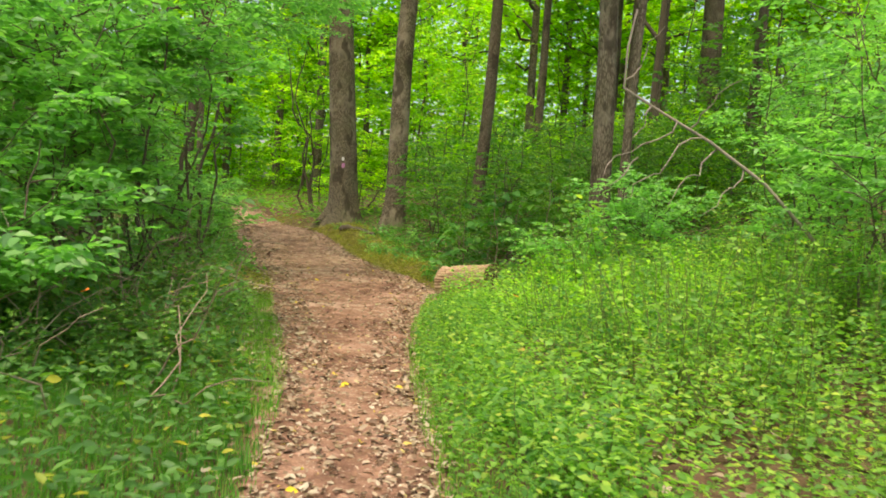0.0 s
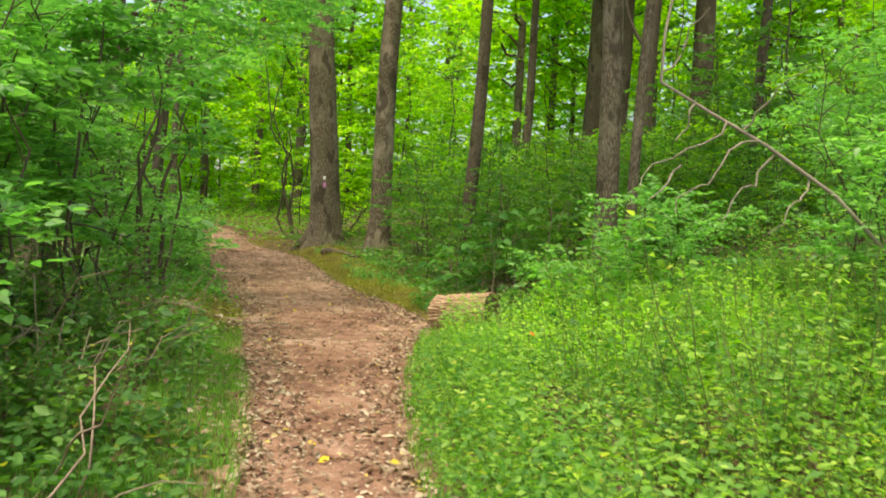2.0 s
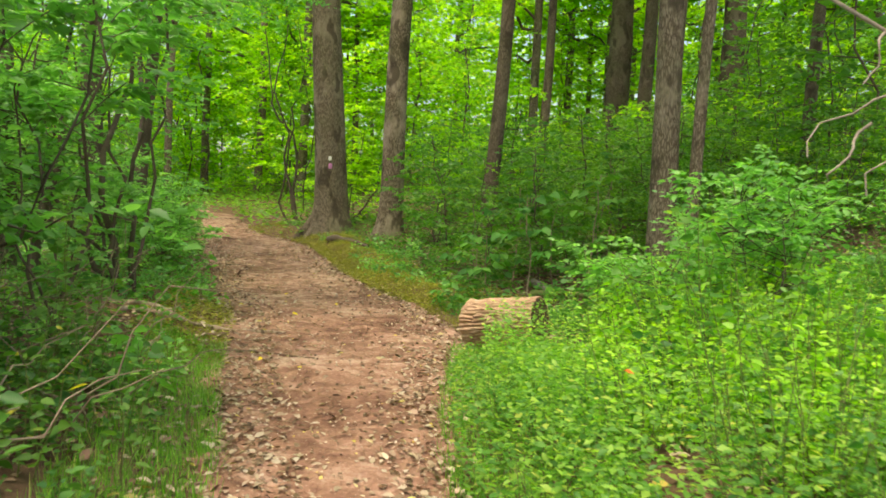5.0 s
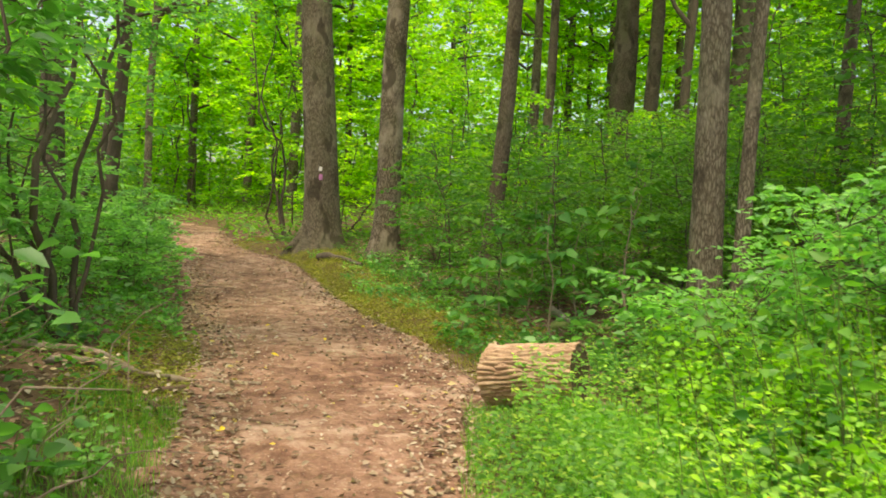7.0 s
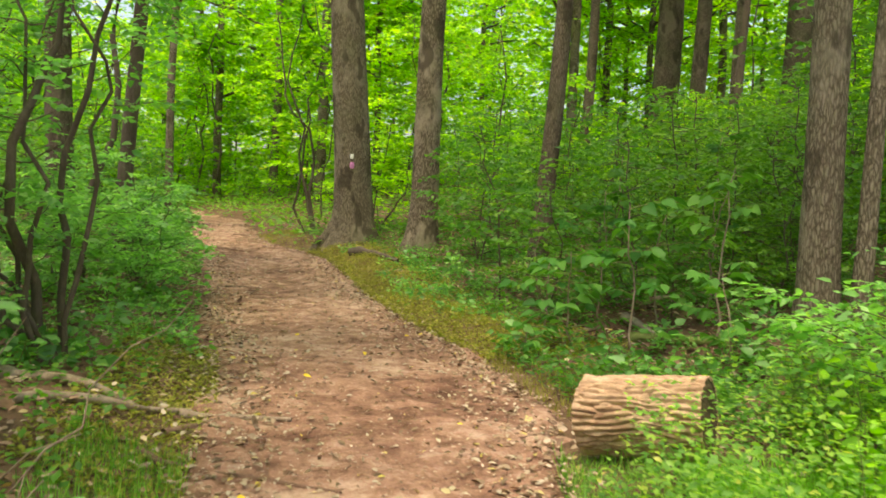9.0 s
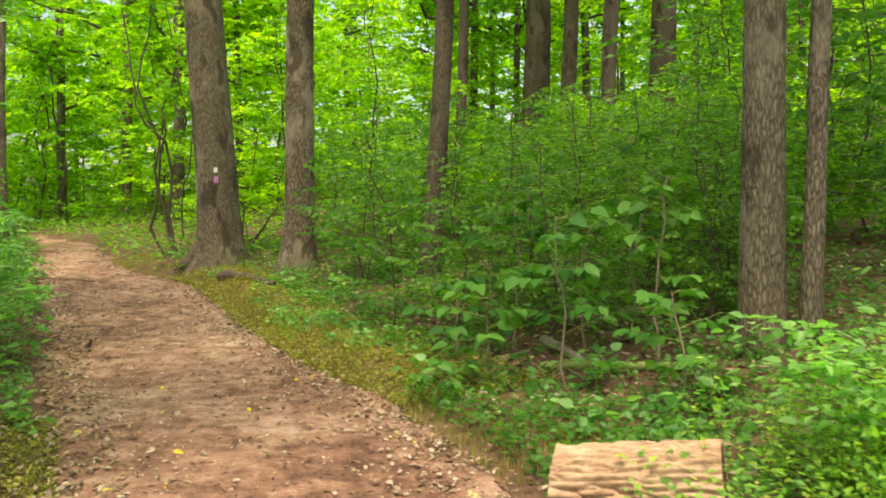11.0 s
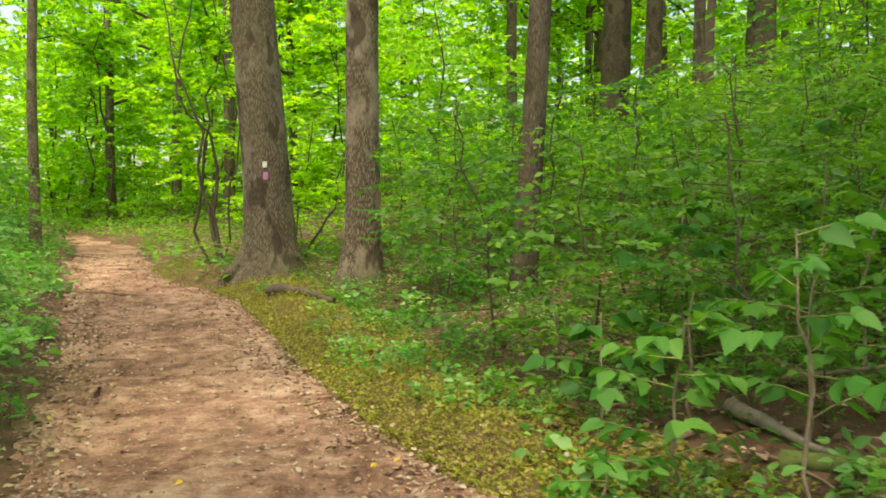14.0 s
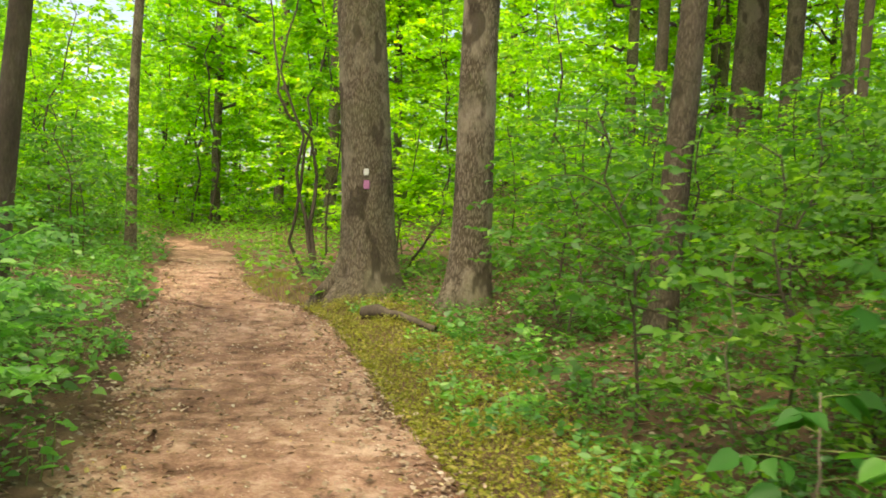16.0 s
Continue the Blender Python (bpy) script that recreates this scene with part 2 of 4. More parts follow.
M_dead = rough_material("bare dead wood", [(0.3, (0.16, 0.11, 0.075)), (0.5, (0.3, 0.23, 0.165)), (0.72, (0.46, 0.39, 0.3))], 9.0, 0.5, (1, 1, 0.5), 60.0, 0.85, 0.01)
M_pale = rough_material("bleached dead wood", [(0.3, (0.16, 0.13, 0.1)), (0.5, (0.27, 0.23, 0.18)), (0.72, (0.4, 0.35, 0.28))], 9.0, 0.5, (1, 1, 0.5), 60.0, 0.85, 0.01)
M_logbark = rough_material("tan ridged bark", [(0.34, (0.2, 0.11, 0.062)), (0.5, (0.46, 0.31, 0.195)), (0.68, (0.66, 0.5, 0.345))], 9.0, 0.7, (0.35, 1, 1), 55.0, 0.9, 0.012)
M_root = rough_material("clay-stained root", [(0.3, (0.1, 0.06, 0.04)), (0.7, (0.24, 0.15, 0.1))], 12.0, 0.5)
M_cut = rough_material("weathered sawn wood", [(0.3, (0.07, 0.05, 0.035)), (0.7, (0.2, 0.14, 0.09))], 14.0, 0.5)
M_white = rough_material("white paint", [(0.3, (0.62, 0.6, 0.55)), (0.6, (0.82, 0.81, 0.77))], 20.0, 0.3)
M_pink = rough_material("faded pink paint", [(0.3, (0.4, 0.14, 0.3)), (0.6, (0.55, 0.24, 0.42))], 20.0, 0.3)
M_orange = rough_material("orange leaf", [(0.3, (0.7, 0.16, 0.03)), (0.7, (0.85, 0.28, 0.06))], 20.0, 0.2)
M_yellow = rough_material("yellow leaf", [(0.3, (0.6, 0.42, 0.03)), (0.7, (0.8, 0.62, 0.08))], 20.0, 0.2)


# ---- the lie of the land ----
EDGE_Y = [-40, -8, -0.6, 2.7, 4.8, 6.2, 7.3, 8.5, 10.4, 12.4, 14.0, 16.5, 18.4, 20.0, 21.0, 22.0, 24.0, 26.5, 29.5, 35.0, 46.0, 90.0]
EDGE_L = [6.0, 1.5, 0.42, -0.05, -0.43, -0.78, -1.12, -1.43, -1.88, -2.55, -3.15, -3.95, -4.6, -5.2, -5.55, -5.95, -6.75, -7.6, -8.8, -12.0, -18.5, -38.0]
EDGE_R = [7.2, 2.6, 1.2, 0.78, 0.5, 0.37, 0.33, 0.36, 0.4, -0.15, -0.88, -1.72, -2.35, -2.95, -3.55, -4.45, -5.3, -6.2, -7.3, -10.6, -17.1, -36.0]
# height of the trodden path along the walk
RISE_Y = [-50, 13.5, 16.0, 18.0, 21.0, 26.0, 40.0, 60.0, 400.0]
RISE_Z = [0.0, 0.0, 0.05, 0.15, 0.35, 0.62, 0.95, 1.3, 3.0]


def left_edge(y):
    return np.interp(y, EDGE_Y, EDGE_L)


def right_edge(y):
    return np.interp(y, EDGE_Y, EDGE_R)


def step01(v):
    v = np.clip(v, 0, 1)
    return v * v * (3 - 2 * v)


def wobble(x, y):
    return (np.sin(x * 1.7 + y * 0.6 + 1) * np.cos(y * 1.3 - x * 0.4) + 0.5 * np.sin(x * 4.1 - y * 2.3) * np.sin(y * 3.7 + x * 1.1)
            + 0.3 * np.sin(x * 9.3 + 2 * np.sin(y * 4.0)) * np.cos(y * 8.1 + x * 2.0))


def land(x, y):
    """Height of the ground: a trodden trough with low banks, a slope that climbs to the east."""
    x, y = np.asarray(x, float), np.asarray(y, float)
    east, west = x - right_edge(y), left_edge(y) - x
    z = np.interp(y, RISE_Y, RISE_Z)
    z = z + 0.07 * step01(east / 0.5) + 0.2 * np.clip(east - 1.2, 0, 12) ** 1.0 * (1 - 0.35 * step01((y - 13) / 5))
    z = z + 0.15 * np.clip(east - 13, 0, 60)
    z = z + 0.2 * step01(west / 0.9) + 0.012 * np.clip(west - 2, 0, 60)
    z = z + 0.1 * step01(east / 0.7) * np.exp(-((x + 2.0) ** 2 + (y - 20.6) ** 2) / 7.0)
    off = np.maximum(step01(east / 0.6), step01(west / 0.6))
    z = z + wobble(x, y) * (0.008 + 0.03 * off) - 0.035 * (1 - off)
    return z


def open_sky(x, y):
    """The thin stretches of the far wood through which the sky shows."""
    return ((0.0 < x / y) & (x / y < 0.062)) | ((-0.49 < x / y) & (x / y < -0.45))


def spaced(lo, hi, fine_lo, fine_hi, step, growth=1.16):
    """Grid lines: even in the middle, wider and wider towards lo and hi."""
    mid = list(np.arange(fine_lo, fine_hi, step))
    up, d = [fine_hi], step
    while up[-1] < hi:
        d *= growth
        up.append(up[-1] + d)
    down, d = [], step
    v = fine_lo
    while v > lo:
        d *= growth
        v -= d
        down.append(v)
    return np.array(down[::-1] + mid + up)


# ---- mesh helpers ----
def raw_mesh(name, verts, faces_flat, counts, mat, smooth=False):
    me = bpy.data.meshes.new(name)
    verts = np.asarray(verts, np.float32)
    me.vertices.add(len(verts))
    me.vertices.foreach_set("co", verts.ravel())
    me.loops.add(len(faces_flat))
    me.loops.foreach_set("vertex_index", np.asarray(faces_flat, np.int32))
    counts = np.asarray(counts, np.int32)
    me.polygons.add(len(counts))
    me.polygons.foreach_set("loop_start", (np.cumsum(counts) - counts).astype(np.int32))
    if smooth:
        me.polygons.foreach_set("use_smooth", np.ones(len(counts), bool))
    me.update(calc_edges=True)
    me.materials.append(mat)
    return me


def grid_mesh(name, X, Y, Z, mat, close_u=False):
    """Grid of rows (axis 0) and columns (axis 1); close_u joins the last column to the first."""
    h, w = X.shape
    V = np.stack([X, Y, Z], -1).reshape(-1, 3)
    i, j = np.meshgrid(np.arange(h - 1), np.arange(w if close_u else w - 1), indexing="ij")
    k = (j + 1) % w
    F = np.stack([i * w + j, i * w + k, (i + 1) * w + k, (i + 1) * w + j], -1).reshape(-1)
    return raw_mesh(name, V, F, np.full(len(F) // 4, 4), mat, True)


def under(ob, parent):
    ob.parent = parent
    return ob


def part(name, me, parent, label=""):
    ob = under(new(name, me), parent)
    if label:
        ob["label"] = label
    if name in ("twig", "branch", "limb", "foliage", "crown") or (name == "stem" and parent.name.startswith(("woodland_herb", "wild_seedling", "bramble"))):
        ob["kind"] = "stuff"
    return ob


def empty(name, x, y, z=None, rz=0.0, s=1.0):
    ob = new(name)
    ob.empty_display_size = 0.1
    ob.matrix_world = pose(x, y, float(land(x, y)) - 0.02 if z is None else z, 0, 0, rz) @ Matrix.Scale(s, 4)
    return ob


LEAF = (np.array([(0, 0, 0), (0.27, 0.28, 0.07), (0.22, 0.64, 0.05), (0, 1, -0.1), (-0.22, 0.64, 0.05), (-0.27, 0.28, 0.07)]), [(0, 1, 2, 3), (0, 3, 4, 5)])
CHIP = (np.array([(0, 0, 0), (0.3, 0.45, 0.08), (0, 1, -0.06), (-0.3, 0.45, 0.08)]), [(0, 1, 2), (0, 2, 3)])
BROAD = (np.array([(0, 0, 0), (0.33, 0.16, 0.06), (0.38, 0.42, 0.07), (0.22, 0.76, 0.03), (0, 1.08, -0.14), (-0.22, 0.76, 0.03), (-0.38, 0.42, 0.07), (-0.33, 0.16, 0.06)]), [(0, 1, 2, 3, 4), (0, 4, 5, 6, 7)])
LOBED = (np.array([(0, 0, 0), (0.3, 0.02, 0.02), (0.5, 0.32, 0.03), (0.34, 0.42, 0.05), (0.46, 0.74, 0.0), (0.2, 0.7, 0.05), (0, 1.05, -0.1),
                   (-0.2, 0.7, 0.05), (-0.46, 0.74, 0.0), (-0.34, 0.42, 0.05), (-0.5, 0.32, 0.03), (-0.3, 0.02, 0.02)]), [(0, 1, 2, 3, 4, 5, 6), (0, 6, 7, 8, 9, 10, 11)])
BLADE = (np.array([(-0.022, 0, 0), (0.022, 0, 0), (0.016, 0.55, 0.04), (-0.016, 0.55, 0.04), (0, 1.0, 0.2)]), [(0, 1, 2, 3), (3, 2, 4)])


def unit(a):
    return a / np.maximum(np.linalg.norm(a, axis=-1, keepdims=True), 1e-6)


def leaf_mesh(name, P, D, N, S, mat, shape=LEAF):
    """One mesh of many leaves: foot P, direction D, upper side N, length S."""
    D = unit(D)
    N = unit(N - D * (N * D).sum(-1, keepdims=True))
    W = np.cross(D, N)
    tv, tf = shape
    S = np.asarray(S)[:, None, None]
    V = P[:, None, :] + S * (tv[None, :, 0:1] * W[:, None, :] + tv[None, :, 1:2] * D[:, None, :] + tv[None, :, 2:3] * N[:, None, :])
    flat = np.concatenate([np.array(f) for f in tf])
    F = (flat[None, :] + (np.arange(len(P)) * len(tv))[:, None]).ravel()
    return raw_mesh(name, V.reshape(-1, 3), F, np.tile([len(f) for f in tf], len(P)), mat)


def sprays(rng, O, D, L, k, size, droop=0.15, flat=0.4):
    """Leaves set to both sides along flat twigs: returns P, D, N, S."""
    O, D, L = np.asarray(O), unit(np.asarray(D)), np.asarray(L)
    m = len(O)
    s = (np.arange(k) + 0.6) / k
    side = np.where(np.arange(k) % 2, 1.0, -1.0)
    across = unit(np.cross(D, np.array([0, 0, 1.0])) + 1e-4)
    P = O[:, None] + D[:, None] * (L[:, None] * s[None])[..., None]
    P[..., 2] -= droop * L[:, None] * s[None] ** 2
    A = D[:, None] * 0.55 + across[:, None] * side[None, :, None] * 0.85 + rng.normal(0, 0.28, (m, k, 3))
    A[..., 2] -= 0.12
    A[:, -1] = D + rng.normal(0, 0.15, (m, 3))
    N = np.array([0, 0, 1.0]) + rng.normal(0, flat, (m, k, 3))
    S = size * rng.uniform(0.6, 1.25, (m, k))
    return P.reshape(-1, 3), A.reshape(-1, 3), N.reshape(-1, 3), S.ravel()


def tubes(name, paths, mat, sides=6):
    """One mesh of tapered round stems; paths: (points, radii)."""
    V, F, base = [], [], 0
    ang = np.arange(sides) / sides * 2 * math.pi
    for pts, rad in paths:
        pts, rad = np.asarray(pts, float), np.asarray(rad, float)
        tan = unit(np.gradient(pts, axis=0))
        ref = np.where(np.abs(tan[:, 2:3]) > 0.9, np.array([[1.0, 0, 0]]), np.array([[0, 0, 1.0]]))
        a = unit(np.cross(tan, ref))
        b = np.cross(tan, a)
        ring = pts[:, None] + rad[:, None, None] * (np.cos(ang)[None, :, None] * a[:, None] + np.sin(ang)[None, :, None] * b[:, None])
        V.append(ring.reshape(-1, 3))
        n = len(pts)
        i, j = np.meshgrid(np.arange(n - 1), np.arange(sides), indexing="ij")
        k = (j + 1) % sides
        F.append((base + np.stack([i * sides + j, i * sides + k, (i + 1) * sides + k, (i + 1) * sides + j], -1)).reshape(-1))
        base += n * sides
    F = np.concatenate(F)
    return raw_mesh(name, np.concatenate(V), F, np.full(len(F) // 4, 4), mat, True)


def bent(rng, a, b, n=7, wild=0.06):
    """A crooked line from a to b."""
    a, b = np.asarray(a, float), np.asarray(b, float)
    s = np.linspace(0, 1, n)[:, None]
    amp = np.linalg.norm(b - a) * wild
    off = np.cumsum(rng.normal(0, amp / 2, (n, 3)), 0)
    off = off - off[0] - s * (off[-1] - off[0])
    return a + (b - a) * s + off


# ---- ground and path ----
def build_ground():
    gx, gy = spaced(-420, 420, -5.5, 4.5, 0.1), spaced(-300, 600, -1.0, 22.0, 0.1)
    X, Y = np.meshgrid(gx, gy)
    Z = land(X, Y)
    rng = np.random.default_rng(3)
    Z += rng.normal(0, 0.008, Z.shape) * (np.abs(X) < 8)
    ground = new("ground", grid_mesh("ground", X, Y, Z, M_soil))
    tagged(ground, "dark brown woodland soil with leaf mould", "ground", kind="structure")


def build_path():
    ys = np.concatenate([np.arange(-6, 24, 0.06), np.arange(24, 44, 0.4)])
    us = np.linspace(0, 1, 40)
    U, Y = np.meshgrid(us, ys)
    L = left_edge(Y) - 0.1 + 0.05 * np.sin(Y * 15.7 + np.sin(Y * 5)) + 0.1 * np.sin(Y * 2.1) * np.sin(Y * 0.9 + 1) + 0.05 * np.sin(Y * 7.3)
    R = right_edge(Y) + 0.1 + 0.05 * np.sin(Y * 14.3 + 2 * np.sin(Y * 4)) + 0.1 * np.sin(Y * 1.7 + 2) * np.cos(Y * 0.8) + 0.05 * np.sin(Y * 6.1)
    X = L + (R - L) * U
    rng = np.random.default_rng(5)
    rim = np.minimum(U, 1 - U)
    Z = land(X, Y) + 0.03 - 0.075 * (1 - step01(rim / 0.07)) + rng.normal(0, 0.004, X.shape)
    Z += 0.013 * np.sin(X * 6 + np.sin(Y * 3)) * np.sin(Y * 5 + X * 2) + 0.01 * np.sin(X * 13 + 3 * np.sin(Y * 2.2)) * np.sin(Y * 11 + 2 * np.sin(X * 5))
    path = new("dirt_path", grid_mesh("dirt_path", X, Y, Z, M_dirt))
    tagged(path, "trodden reddish-brown clay footpath scattered with dry leaves", "path", kind="structure")


build_ground()
build_path()


# ---- big trees ----
def trunk_mesh(rng, mat, r, height, lean, flare=0.6, roots=(), rows=150, cols=72):
    """Upright trunk with ridged bark, a flared foot and root buttresses at the given bearings."""
    rows = rows if r > 0.2 or cols > 40 else 60
    z = np.concatenate([np.linspace(-0.6, 6, rows), np.linspace(6.2, height, 24)])
    a = np.arange(cols) / cols * 2 * math.pi
    A, Z = np.meshgrid(a, z)
    up = np.clip(Z, 0, None)
    R = r * (1.06 - 0.5 * up / height) * (1 + flare * np.exp(-up / 0.42))
    for bearing, size in roots:
        turn = np.cos(A - radians(bearing))
        R += r * size * np.exp(-up / 0.24) * np.clip(turn, 0, 1) ** 9
    ph = rng.uniform(0, 6, 6)
    grain = np.sin(A * 17 + 2.2 * np.sin(Z * 2.3 + ph[0]) + ph[1]) * np.sin(Z * 5 + 3 * np.sin(A * 3 + ph[2]))
    grain += 0.7 * np.sin(A * 29 + 1.5 * np.sin(Z * 4.1 + ph[3])) * np.sin(Z * 8 + 4 * np.sin(A * 5 + ph[4]))
    R *= 1 + 0.02 * grain + 0.03 * np.sin(A * 3 + Z * 0.7 + ph[5]) + rng.normal(0, 0.006, R.shape)
    X = R * np.cos(A) + lean * Z + 0.03 * np.sin(Z * 0.8 + ph[0])
    Y = R * np.sin(A) + 0.02 * np.sin(Z * 0.9 + ph[1])
    return grid_mesh("trunk", X, Y, Z, mat, True)


def crown_meshes(rng, height, low, spread, leaves, size, lean=0.0):
    """Limbs and foliage of a tall tree."""
    limbs, O, D, L = [], [], [], []
    for i in range(16):
        z0 = low + (height - low) * (i + rng.uniform(0, 0.8)) / 17
        b = rng.uniform(0, 2 * math.pi)
        reach = spread * (1.0 - 0.6 * (z0 - low) / (height - low)) * rng.uniform(0.6, 1.1)
        start = np.array([lean * z0, 0, z0])
        end = start + np.array([math.cos(b) * reach, math.sin(b) * reach, reach * rng.uniform(0.1, 0.6)])
        line = bent(rng, start, end, 8, 0.08)
        limbs.append((line, np.linspace(0.07, 0.012, 8)))
        m = leaves // (16 * 9)
        t = rng.uniform(0.25, 1, m)
        at = np.array([np.interp(t, np.linspace(0, 1, 8), line[:, k]) for k in range(3)]).T
        turn = rng.uniform(0, 2 * math.pi, m)
        O.append(at + rng.normal(0, 0.35, (m, 3)))
        D.append(np.stack([np.cos(turn), np.sin(turn), rng.uniform(-0.3, 0.2, m)], -1))
        L.append(rng.uniform(0.5, 1.1, m))
    P = sprays(rng, np.concatenate(O), np.concatenate(D), np.concatenate(L), 9, size)
    return tubes("limb", limbs, M_bark_dark, 6), leaf_mesh("crown", *P, M_leaf_far_bright, CHIP)


def big_tree(seed, x, y, r, lean, label, height=17.0, low=7.5, spread=3.6, roots=(), leaves=3000, flare=0.6, z=None, leaf=0.17, mat=None):
    rng = np.random.default_rng(seed)
    t = empty("tree", x, y, z)
    trunk = part("trunk", trunk_mesh(rng, mat or M_bark, r, height, lean, flare, roots, rows=(150 if r > 0.2 else 90) if y < 23 else 30, cols=(96 if r > 0.3 else 44) if y < 23 else 20), t)
    limb, crown = crown_meshes(rng, height, low, spread, leaves, leaf, lean)
    part("limb", limb, trunk)
    part("crown", crown, t)
    tagged(t, label, "tree")
    return t, trunk


blazed, blazed_trunk = big_tree(11, -2.66, 21.25, 0.345, -0.05, "tall grey-barked tree with flared roots and a white trail blaze", roots=((190, 0.5), (265, 0.25), (350, 0.75), (80, 0.4)), flare=0.5, low=8.0, z=0.4)
big_tree(12, -1.26, 20.25, 0.235, 0.028, "straight grey-brown tree with patchy bark beside the path", flare=0.35, roots=((200, 0.4),), leaves=1500, mat=M_bark_patchy)
big_tree(13, 0.8, 18.2, 0.14, 0.045, "slender dark-barked tree among green undergrowth", height=13, flare=0.3, mat=M_bark_brown, leaves=1500)
big_tree(14, 2.9, 31.3, 0.17, 0.03, "thin dark tree standing in the undergrowth", height=13, flare=0.3, mat=M_bark_brown)
big_tree(15, 5.69, 33.3, 0.45, 0.02, "stout dark tree trunk half hidden by leaves", flare=0.4, mat=M_bark_brown)
big_tree(16, 6.5, 32.2, 0.25, 0.02, "straight brown tree in the wood", flare=0.3, mat=M_bark_brown)
# The next two crowns are enlarged overhead to shade the slope below.
big_tree(17, 2.69, 11.95, 0.15, -0.03, "slim grey-brown tree on the wooded slope", height=13, low=7.5, spread=4.6, flare=0.3, leaves=7000, leaf=0.28)
big_tree(18, 2.9, 11.8, 0.07, 0.05, "thin leaning tree on the wooded slope", height=10, low=6.5, spread=3, flare=0.2, leaves=2300, leaf=0.24)
# Added tree: its wide dense crown only darkens the slope.
big_tree(26, 6.9, 18.6, 0.12, 0.02, "slim brown tree added to shade the slope", height=14, low=6.5, spread=6.2, flare=0.3, mat=M_bark_brown, leaves=9000, leaf=0.3)
forked, forked_trunk = big_tree(19, 6.48, 27.6, 0.11, 0.02, "slim dark tree that forks into two arms", height=14, flare=0.3, mat=M_bark_dark, leaves=1500)
arm = np.array([(0.1, 0, 4.7), (-0.12, 0, 4.95), (-0.42, 0, 5.3), (-0.7, 0, 5.9), (-0.95, 0, 7.0), (-1.1, 0, 8.4)])
part("arm", tubes("arm", [(arm, np.linspace(0.085, 0.03, 6))], M_bark_dark, 10), forked_trunk)
big_tree(20, 7.0, 29.9, 0.16, 0.03, "distant brown tree on the slope", height=14, flare=0.3, mat=M_bark_brown)
big_tree(21, 9.01, 30.8, 0.4, 0.02, "large distant tree on the slope", flare=0.3, mat=M_bark_brown)
big_tree(22, -7.9, 25.2, 0.1, 0.02, "slim pale-barked young tree beside the path", height=12, low=5.0, spread=3, flare=0.25, leaves=1500)
big_tree(23, -5.5, 17.2, 0.11, 0.05, "dark forked tree beside the path", height=11, low=4.5, spread=3, flare=0.25, mat=M_bark_dark, leaves=1500)
big_tree(24, -5.6, 15.6, 0.17, -0.02, "dark old trunk behind the thicket", height=12, low=5.0, flare=0.3, mat=M_bark_brown, leaves=1500)
big_tree(25, -5.1, 11.8, 0.2, 0.0, "grey tree standing behind the thicket", height=14, low=5.0, flare=0.3, leaves=1500)
rngT = np.random.default_rng(77)
far_trees = [big_tree(200 + i, (-9.0, -5.0, 6.5, 10.0, 14.0)[i], 40.0 + 2 * (i % 2), rngT.uniform(0.1, 0.2), rngT.uniform(-0.03, 0.03), "distant forest tree with light green leaves", height=16 + i, low=4.5, spread=5, leaves=3200, flare=0.2, leaf=0.36)[0] for i in range(5)]
for i in range(44):
    y = 34 + 40 * (i / 44) + rngT.uniform(-2, 2)
    x = rngT.uniform(-0.72, 0.6) * (y + 2)
    if open_sky(x, y):
        continue
    if y < 44 and left_edge(y) - 1.2 < x < right_edge(y) + 1.2:
        x += 4
    o = copy_thing(far_trees[i % 5], pose(x, y, float(land(x, y)) - 0.02, 0, 0, rngT.uniform(0, 360)))
    tagged(o, group="distant forest trees")
for i, (x, y) in enumerate([(-16.5, 58.0), (-20.0, 63.0), (-12.0, 60.0)]):
    o = copy_thing(far_trees[(i * 2 + 1) % 5], pose(x, y, float(land(x, y)) - 0.02, 0, 0, 37 * i))
    tagged(o, group="distant forest trees")
for o in far_trees:
    tagged(o, group="distant forest trees")


def surface_root(tree, trunk_r, bearing, reach, r, top=0.55):
    """A root that leaves the trunk and runs down into the ground."""
    ox, oy, oz = tree.matrix_world.translation
    pts = []
    for f in np.linspace(0, 1, 12):
        d = trunk_r * 0.55 + (reach - trunk_r * 0.55) * f
        a = radians(bearing + 14 * f * f)
        x, y = ox + math.cos(a) * d, oy + math.sin(a) * d
        fall = (1 - f) ** 2.6
        pts.append((x - ox, y - oy, float(land(x, y)) - oz + top * fall - 0.05 * f))
    part("root", tubes("root", [(np.array(pts), np.linspace(r, r * 0.25, 12))], M_bark, 14), blazed_trunk)


for bearing, reach, r, top in ((186, 1.05, 0.17, 0.6), (212, 0.8, 0.13, 0.5), (262, 0.65, 0.12, 0.4), (318, 0.75, 0.13, 0.4), (350, 0.7, 0.12, 0.4)):
    surface_root(blazed, 0.36, bearing, reach, r, top)


def paint_patch(name, mat, label, x0, z0, w, h):
    """A dab of paint that follows the trunk's rounded face."""
    z = np.linspace(-h / 2, h / 2, 7)
    u = np.linspace(-w / 2, w / 2, 7)
    U, Z = np.meshgrid(u, z)
    U = U * (1 - 0.25 * (Z / (h / 2)) ** 4)
    X = x0 + U
    Y = -np.sqrt(np.maximum(0.395 ** 2 - (X + 0.09) ** 2, 0.01)) + 0.0 * Z
    me = grid_mesh(name, X, Y, z0 + Z, mat)
    ob = part(name, me, blazed_trunk, label)
    m = ob.modifiers.new("thick", "SOLIDIFY")
    m.thickness = 0.03
    m.offset = -1


zb = blazed.matrix_world.translation.z
